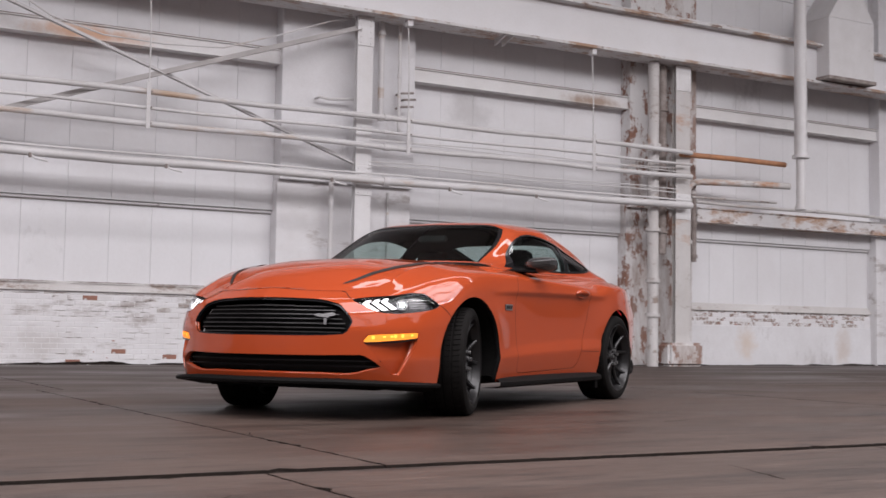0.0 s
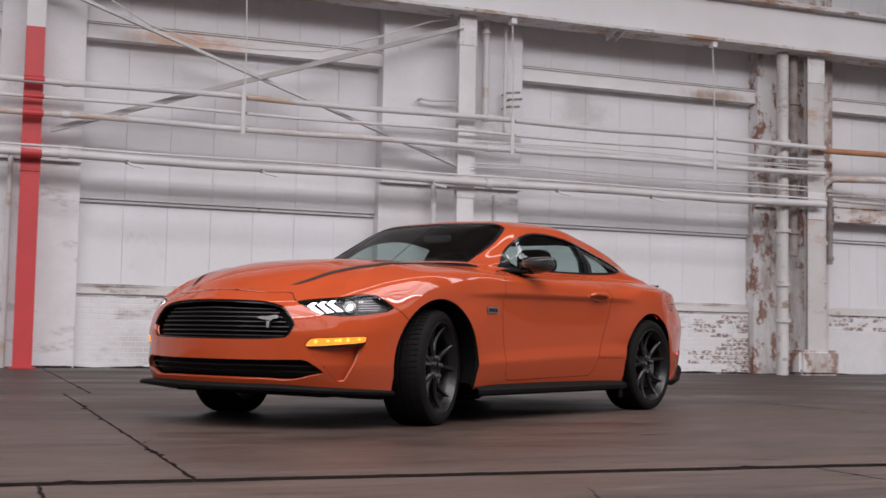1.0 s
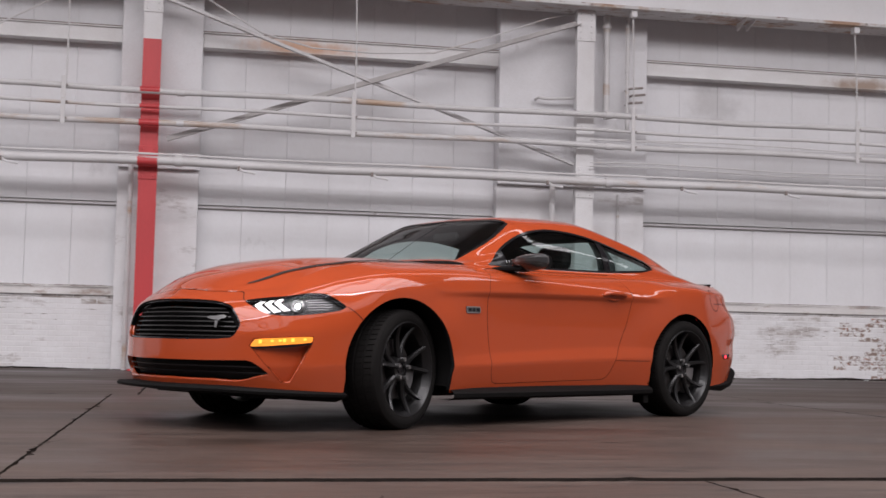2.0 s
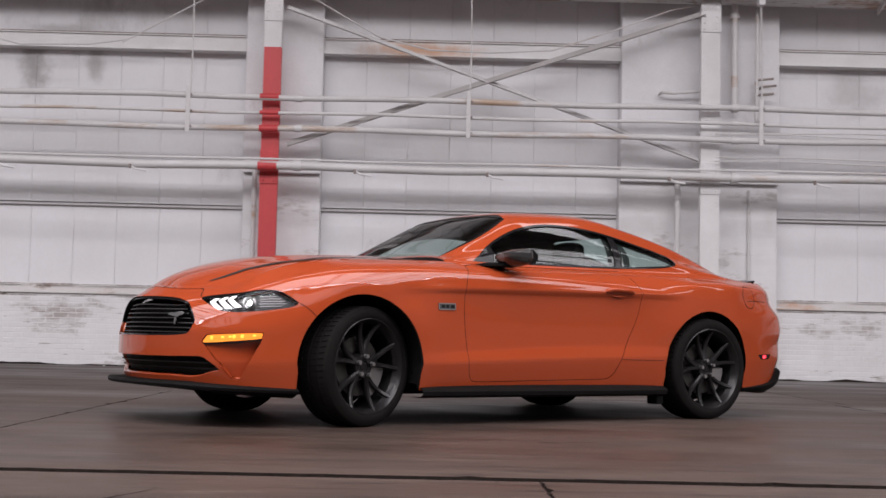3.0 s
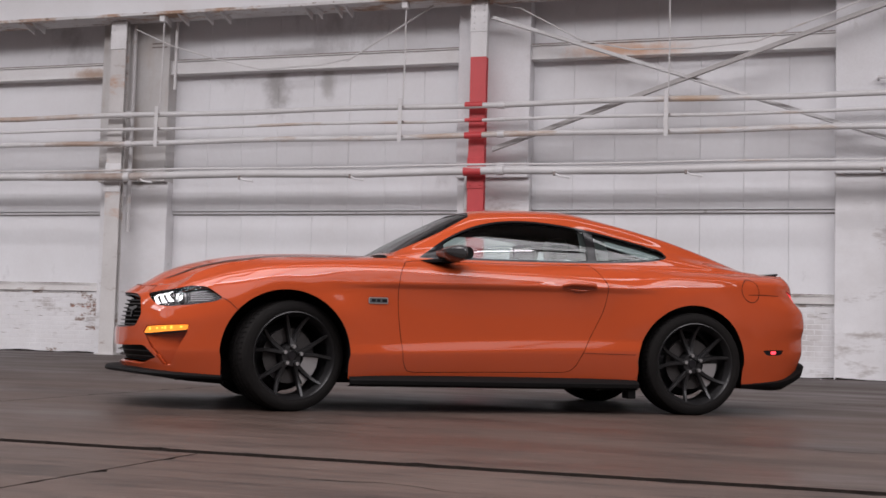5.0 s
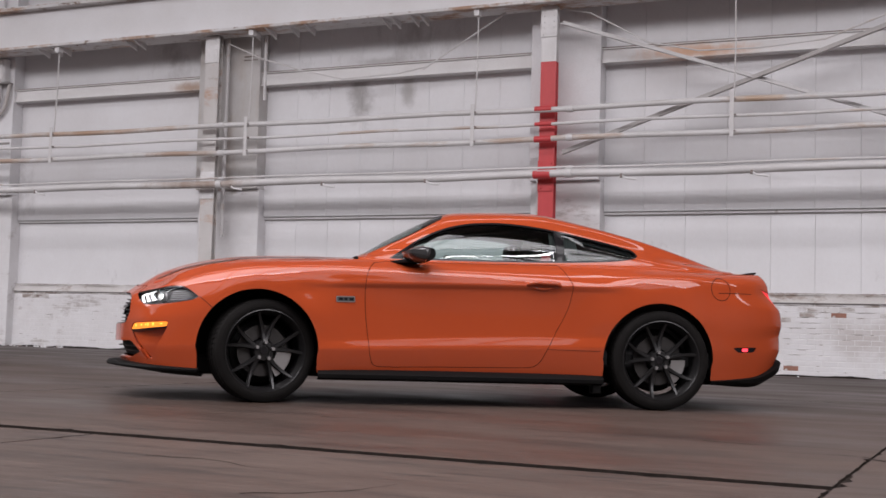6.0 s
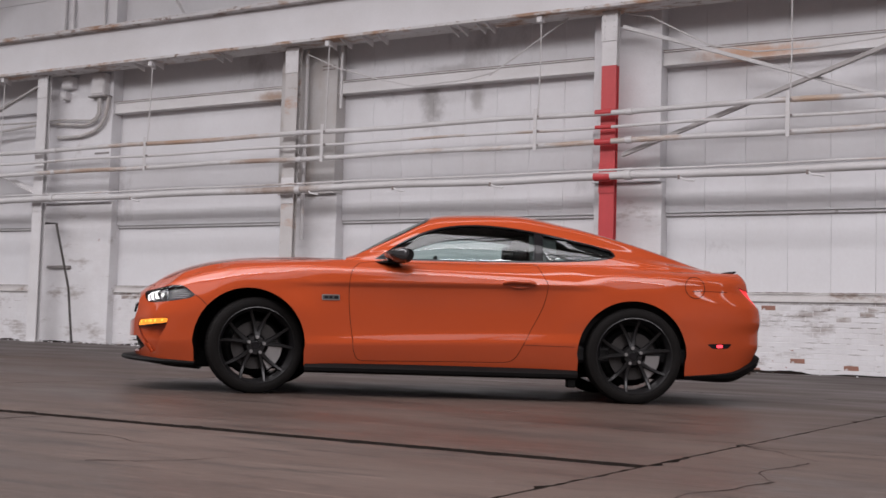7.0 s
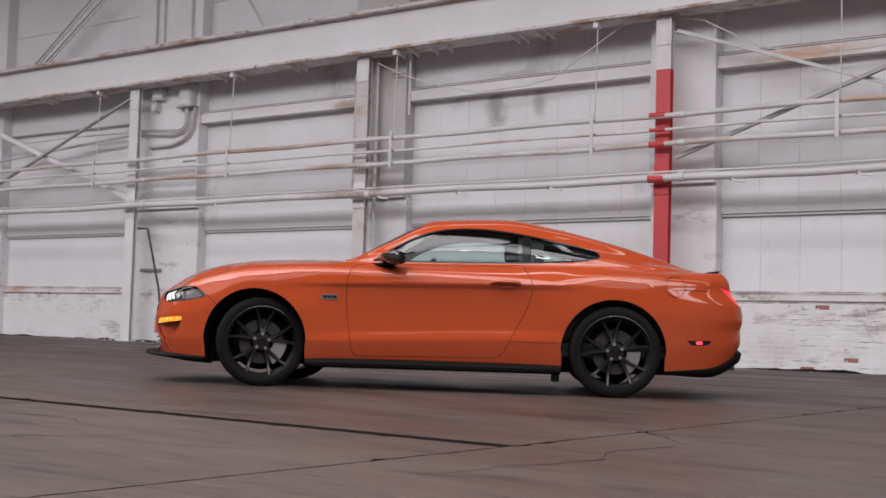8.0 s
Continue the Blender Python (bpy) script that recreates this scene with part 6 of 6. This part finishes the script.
def tyre_mesh():
    bm = bmesh.new()
    R, h = TYRE_R, 0.132
    prof = [(-0.118, 0.260), (-0.130, 0.272), (-0.137, 0.294), (-0.132, 0.318), (-0.122, 0.334), (-0.108, 0.3405)]
    tread = [(-0.098, 0.342, 1), (-0.066, 0.3445, 1), (-0.062, 0.337, 0), (-0.052, 0.337, 0), (-0.048, 0.345, 1), (-0.012, 0.345, 1), (-0.008, 0.337, 0), (0.004, 0.337, 0),
             (0.008, 0.345, 1), (0.046, 0.345, 1), (0.050, 0.337, 0), (0.060, 0.337, 0), (0.064, 0.3445, 1), (0.098, 0.342, 1)]
    full = [(y, r, 0) for y, r in prof] + tread + [(-y, r, 0) for y, r in prof[::-1]]
    pitches = 64
    rings = []
    for k in range(pitches):
        for f, g in ((0.0, 0), (0.80, 0), (0.84, 1), (0.96, 1)):
            row = []
            for y, r, t in full:
                skew = 0.35 * y / 0.1 * (2 * math.pi / pitches)
                a = 2 * math.pi * (k + f) / pitches + skew
                rr = r - (0.006 if g and t and abs(y) > 0.045 else 0)
                row.append(bm.verts.new((rr * math.cos(a), y, rr * math.sin(a))))
            rings.append(row)
    for A, B in zip(rings, rings[1:] + rings[:1]):
        for i in range(len(full) - 1):
            bm.faces.new((A[i], A[i + 1], B[i + 1], B[i]))
    return to_mesh(bm, "tyre", True, 30)


def rim_mesh():
    prof = [(-0.118, 0.247), (-0.112, 0.236), (-0.05, 0.222), (0.04, 0.222), (0.085, 0.232), (0.104, 0.240), (0.118, 0.247), (0.124, 0.252), (0.126, 0.246), (0.116, 0.238), (0.100, 0.232), (0.08, 0.222)]
    return to_mesh(turned(prof, 80), "rim", True, 35)


def spoke_mesh():
    """One split spoke: a stem from the hub that forks towards the rim."""
    bm = bmesh.new()
    for sgn in (-1, 1):
        rings = []
        for f in np.linspace(0, 1, 9):
            r = 0.040 + 0.196 * f
            ang = sgn * radians(2.0 + 14.5 * f ** 0.7)
            wid = 0.027 - 0.010 * f
            y = 0.088 - 0.018 * math.sin(math.pi * f * 0.9) + 0.028 * f ** 3
            thick = 0.034 - 0.010 * f
            mid = Vector((r * math.sin(ang), 0, r * math.cos(ang)))
            tang = Vector((math.cos(ang), 0, -math.sin(ang)))
            rings.append([bm.verts.new(mid + tang * a * wid + Vector((0, y - b * thick, 0))) for a, b in ((-0.35, 0), (0.35, 0), (0.62, 0.35), (0.5, 1), (-0.5, 1), (-0.62, 0.35))])
        for A, B in zip(rings, rings[1:]):
            for i in range(6):
                bm.faces.new((A[i], A[(i + 1) % 6], B[(i + 1) % 6], B[i]))
        bm.faces.new(rings[0])
        bm.faces.new(rings[-1][::-1])
    return to_mesh(bm, "spoke", True, 30)


TYRE, RIM, SPOKE = tyre_mesh(), rim_mesh(), spoke_mesh()
HUB = to_mesh(turned([(0.02, 0.075), (0.06, 0.072), (0.084, 0.064), (0.086, 0.036), (0.078, 0.034), (0.080, 0.028), (0.0805, 0.0)], 40), "hub", True, 30)
DISC = to_mesh(turned([(0.030, 0.085), (0.030, 0.170), (0.002, 0.170), (0.002, 0.085)], 60), "brake_disc", True, 30)
CAP = to_mesh(turned([(0.0800, 0.026), (0.0835, 0.024), (0.0845, 0.0)], 24), "cap", True)
bm = bmesh.new()
tube(bm, [(0, 0.070, 0), (0, 0.112, 0)], 0.0125, 6)
NUT = to_mesh(bm, "wheel_nut")
bm = bmesh.new()
rings = []
for a in np.linspace(-0.55, 0.55, 9):
    rings.append([bm.verts.new((r * math.cos(a), y, r * math.sin(a))) for r, y in ((0.095, 0.052), (0.195, 0.052), (0.20, 0.04), (0.20, -0.02), (0.095, -0.02))])
for A, B in zip(rings, rings[1:]):
    for i in range(5):
        bm.faces.new((A[i], A[(i + 1) % 5], B[(i + 1) % 5], B[i]))
bm.faces.new(rings[0])
bm.faces.new(rings[-1][::-1])
CALIPER = to_mesh(bm, "caliper", True, 30)
BACK = to_mesh(turned([(-0.03, 0.0), (-0.03, 0.20), (-0.06, 0.22)], 30), "back_plate", True)
for me, mt in ((TYRE, "rubber"), (RIM, "rim"), (SPOKE, "rim"), (HUB, "rim"), (DISC, "disc"), (CAP, "gloss_black"), (NUT, "satin"), (CALIPER, "satin"), (BACK, "liner_gap_shade")):
    me.materials.append(M[mt])


def wheel(x, side, steer, spin, caliper_at):
    w = new("wheel")
    w.empty_display_size = 0.1
    w.parent = car
    w.matrix_basis = Matrix.Translation((x, side * (0.815 if x < 1 else 0.785), TYRE_R - 0.004)) @ Matrix.Rotation(radians(steer) + (0 if side > 0 else math.pi), 4, 'Z')
    turn = Matrix.Rotation(radians(spin), 4, 'Y')
    part("tyre", TYRE, None, w, "black low-profile tyre")
    grow = Matrix.Diagonal((1.09, 1.05, 1.09, 1.0))
    part("rim", RIM, None, w, "dark alloy rim").matrix_basis = grow
    for k in range(5):
        ob = part("spoke", SPOKE, None, w)
        ob.matrix_basis = turn @ Matrix.Rotation(2 * math.pi * k / 5, 4, 'Y') @ grow
    part("hub", HUB, None, w)
    part("centre_cap", CAP, None, w)
    for k in range(5):
        ob = part("wheel_nut", NUT, None, w, "steel wheel nut")
        a = 2 * math.pi * k / 5
        ob.matrix_basis = turn @ Matrix.Rotation(a, 4, 'Y') @ Matrix.Translation((0, 0, 0.057))
    part("brake_disc", DISC, None, w, "steel brake disc")
    part("back_plate", BACK, None, w)
    ob = part("caliper", CALIPER, None, w)
    ob.matrix_basis = Matrix.Rotation(radians(caliper_at), 4, 'Y')
    return w


wheel(0.0, 1, 0, 8, 150)
wheel(2.72, 1, 15.5, -5, 150)
wheel(0.0, -1, 0, 10, 20)
wheel(2.72, -1, 14.5, 30, 20)

# ---- brickwork of the wall's base ----
M["brick_loose"] = M["brick"].copy()
t = M["brick_loose"].node_tree
for node in t.nodes:
    if node.type == 'OBJECT_INFO':
        geo = t.nodes.new("ShaderNodeNewGeometry")
        for link in list(node.outputs["Random"].links):
            t.links.new(geo.outputs["Random Per Island"], link.to_socket)


def brick_shape(bm, x, y, z, l, h, jut, rng):
    """One brick with a slightly uneven, chamfered front."""
    e = 0.003
    y0, y1 = y - jut, y + 0.03
    q = [(x, y0 + e, z), (x + l, y0 + e, z), (x + l, y0 + e, z + h), (x, y0 + e, z + h)]
    f = [(x + e, y0 + rng.uniform(0, 0.002), z + e), (x + l - e, y0 + rng.uniform(0, 0.002), z + e), (x + l - e, y0, z + h - e), (x + e, y0, z + h - e)]
    b = [(x, y1, z), (x + l, y1, z), (x + l, y1, z + h), (x, y1, z + h)]
    Q, F, B = ([bm.verts.new(p) for p in g] for g in (q, f, b))
    bm.faces.new(F)
    for i in range(4):
        j = (i + 1) % 4
        bm.faces.new((Q[i], Q[j], F[j], F[i]))
        bm.faces.new((B[i], B[j], Q[j], Q[i]))


RED_BRICKS = ((-0.10, 0.17), (-0.75, 0.04), (-0.40, 0.94), (0.62, 0.10), (1.35, 0.86))
DARK_BRICKS = ((-8.37, 0.71), (-7.55, 0.87), (-7.91, 0.79), (-8.21, 0.62), (-7.69, 0.79))


def is_bare(x, z, rng):
    n = noise.noise(Vector((x * 0.9, z * 2.2, 3.1)))
    if 7.4 < x < 8.95 and z < 0.95:
        return n + 0.7 * (x - 7.7) - 0.5 * abs(z - 0.62) > 0.25 + rng.uniform(-0.2, 0.2)
    if -10.8 < x < -9.42 and z < 1.0:
        return n > 0.22 + rng.uniform(-0.15, 0.15)
    if 10.5 < x and 0.76 < z < 1.0:
        return rng.random() < 0.5
    if -2.10 < x < 2.24:
        return any(x < a < x + 0.215 and z < b < z + 0.0755 for a, b in RED_BRICKS)
    if -8.17 < x < -3.22:
        return any(x < a < x + 0.215 and z < b < z + 0.0755 for a, b in DARK_BRICKS)
    return n > 0.62 and rng.random() < 0.6


rng = random.Random(77)
LENGTH, COURSE = 0.215, 0.0755
painted, bare, dirty_shaded, pier_bm, flaked = (bmesh.new() for _ in range(5))
SHARED = []
for k in range(10):
    bm = bmesh.new()
    brick_shape(bm, 0, 0, 0, LENGTH - 0.010, COURSE - 0.010, 0.001 + 0.0005 * (k % 3), random.Random(k))
    me = to_mesh(bm, "brick")
    me.materials.append(M["brick"] if k < 7 else M["red_brick"] if k == 7 else M["brick_dirt_shade"])
    SHARED.append(me)
for bi, (x0, x1) in enumerate(BAYS):
    low = 0.76 if x0 > 10 else 0.0
    part("brick_backing", soft_box(x0, x1, 9.628, 9.757, -0.02, 1.04, 0.004), M["mortar"] if low == 0 else M["plaster"], wall_north)
    if low:
        part("render_coat", soft_box(x0, x1, 9.612, 9.63, 0.0, 0.755, 0.004), M["plaster"], wall_north, "stained white render over the brick")
    course = 0
    while low + course * COURSE < 1.0:
        z = low + course * COURSE + 0.004
        x = x0 + (0.5 * LENGTH if course % 2 else 0) - LENGTH
        while x < x1:
            a, b = max(x, x0), min(x + LENGTH - 0.010, x1)
            if b - a > 0.03:
                naked = is_bare(a, z, rng)
                gone = naked and rng.random() < 0.04
                if not gone:
                    # upper courses take the brick with dirt and sill shadow in its colour
                    if x0 == -2.10 and b - a > LENGTH - 0.02:
                        ob = part("brick", SHARED[7] if naked else SHARED[8 + rng.randrange(2)] if z > 0.72 + 0.5 * rng.random() and a > -1.2 else SHARED[rng.randrange(7)], None, wall_north)
                        ob.location = (a, 9.625, z)
                    else:
                        dark = naked
                        brick_shape(bare if dark else dirty_shaded if z > 0.95 + 0.22 * noise.noise(Vector((a, 1.7, 4.4))) else painted, a, 9.625, z, b - a, COURSE - 0.010, 0.001 + rng.uniform(0, 0.0012) - (0.0015 if dark else 0), rng)
            x += LENGTH
        course += 1
for x0, x1 in PIERS:
    course = 0
    while course * COURSE < 2.75:
        z = course * COURSE + 0.004
        x = x0 + (0.5 * LENGTH if course % 2 else 0) - LENGTH
        while x < x1:
            a, b = max(x, x0 + 0.004), min(x + LENGTH - 0.008, x1 - 0.004)
            if b - a > 0.03:
                brick_shape(flaked if 8 < x0 < 10 else pier_bm, a, 9.462, z, b - a, COURSE - 0.007, 0.0015 + rng.uniform(0, 0.0015), rng)
            x += LENGTH
        course += 1
for nm, bm, mt, lb in (("brickwork", painted, M["brick_loose"], "white-painted bricks"), ("bare_brickwork", bare, M["bare_brick"], "bricks with flaking white paint"),
                       ("dirty_brickwork", dirty_shaded, M["brick_dirt_shade"], "white-painted bricks darkened by stains and the sill's shadow"),
                       ("pier_brickwork", pier_bm, M["brick_loose"], "white-painted pier bricks"), ("flaked_brickwork", flaked, M["worn_plaster"], "pier bricks with stained flaking paint")):
    ob = part(nm, bm, mt, wall_north, lb)
    ob["kind"] = "stuff"

# dark slivers for cracks, shaded open joints and the sill's shadow line
rng = random.Random(5)
open_joints = bmesh.new()


def crack(bm, x, z, length, high, y=9.6215):
    """A short ragged dark sliver along a joint or the sill."""
    n = max(3, int(length / 0.03))
    last = None
    for i in range(n + 1):
        f = i / n
        h = high * (0.25 + 0.75 * math.sin(math.pi * f)) * rng.uniform(0.5, 1.3)
        zz = z + rng.uniform(-0.002, 0.002)
        ring = [bm.verts.new(p) for p in ((x + length * f, y, zz - h / 2), (x + length * f, y, zz + h / 2), (x + length * f, y + 0.012, zz + h / 2), (x + length * f, y + 0.012, zz - h / 2))]
        if last:
            for k in range(4):
                bm.faces.new((last[k], last[(k + 1) % 4], ring[(k + 1) % 4], ring[k]))
        else:
            bm.faces.new(ring[::-1])
        last = ring
    bm.faces.new(last)


for x0, x1 in BAYS[:-1]:
    main = x0 == -2.10
    for k in range(85 if main else 30):
        x = min(x1 - 0.2, max(x0 + 0.05, rng.gauss(0.1, 0.85))) if main else rng.uniform(x0 + 0.05, x1 - 0.2)
        z = (rng.randrange(1, 13) if rng.random() < 0.6 else rng.randrange(9, 13)) * COURSE
        crack(open_joints, x, z, rng.uniform(0.03, 0.19), rng.uniform(0.004, 0.009))
    x = x0 + 0.02
    while x < x1 - 0.5:
        long = rng.uniform(0.25, 0.9)
        crack(open_joints, x, 1.0 + rng.uniform(-0.004, 0.004), min(long, x1 - x - 0.02), rng.uniform(0.006, 0.014))
        x += long + rng.uniform(0.0, 0.35)
    # shadow line at the sill's upper edge, drawn as dark slivers
    x = x0 + 0.02
    while x < x1 - 0.5:
        long = rng.uniform(0.5, 1.5)
        crack(open_joints, x, 1.164, min(long, x1 - x - 0.02), rng.uniform(0.012, 0.024), 9.60)
        x += long + rng.uniform(0.0, 0.2)
part("open_joints", open_joints, M["grime_shadow"], wall_north, "dark cracks, shaded open joints and a sill shadow line")["kind"] = "stuff"

# dark broken gap with grit where the wall meets the floor
gap = bmesh.new()
last = None
x = HALL_X[0]
while x < HALL_X[1]:
    h = 0.007 + 0.036 * (1 + math.exp(-(x - 0.3) ** 2)) * max(0.0, noise.noise(Vector((x * 1.7, 0.3, 7.0))) + 0.25) + 0.012 * max(0.0, noise.noise(Vector((x * 9.0, 2.3, 1.0))))
    d = 0.010 + 0.05 * max(0.0, noise.noise(Vector((x * 2.3, 5.3, 2.0))) + 0.2)
    yb = 9.455 if any(a <= x <= b for a, b in PIERS) else 9.606
    ring = [gap.verts.new(p) for p in ((x, yb + 0.02, h), (x, yb - 0.002, h), (x, yb - d, 0.0015), (x, yb + 0.02, 0.0015))]
    if last:
        for i in range(3):
            gap.faces.new((last[i], last[i + 1], ring[i + 1], ring[i]))
    last = ring
    x += 0.035
part("foot_gap", gap, M["joint"], wall_north, "dark chipped gap along the foot of the wall")
rng = random.Random(21)
for k in range(90):
    x = rng.choice((rng.uniform(-16.5, -12.0), rng.uniform(-16.5, -12.0), rng.uniform(-8, 9)))
    y = 9.4 - abs(rng.gauss(0, 0.25 if x < -12 else 0.06))
    r = rng.uniform(0.008, 0.035 if x < -12 else 0.018)
    bm = bmesh.new()
    bmesh.ops.create_icosphere(bm, subdivisions=1, radius=r, matrix=Matrix.Translation((x, y, r * 0.4)) @ Matrix.Diagonal((1, 0.8, 0.55, 1)))
    for v in bm.verts:
        v.co += Vector((rng.uniform(-1, 1), rng.uniform(-1, 1), rng.uniform(-0.3, 0.3))) * r * 0.22
    ob = solid("rubble_chip", bm, M["plaster"] if k % 3 else M["grime_shadow"], "small chip of broken plaster on the floor by the wall" if k % 3 else "small dark chip of rubble on the floor by the wall", "rubble", "rubble at the wall foot")
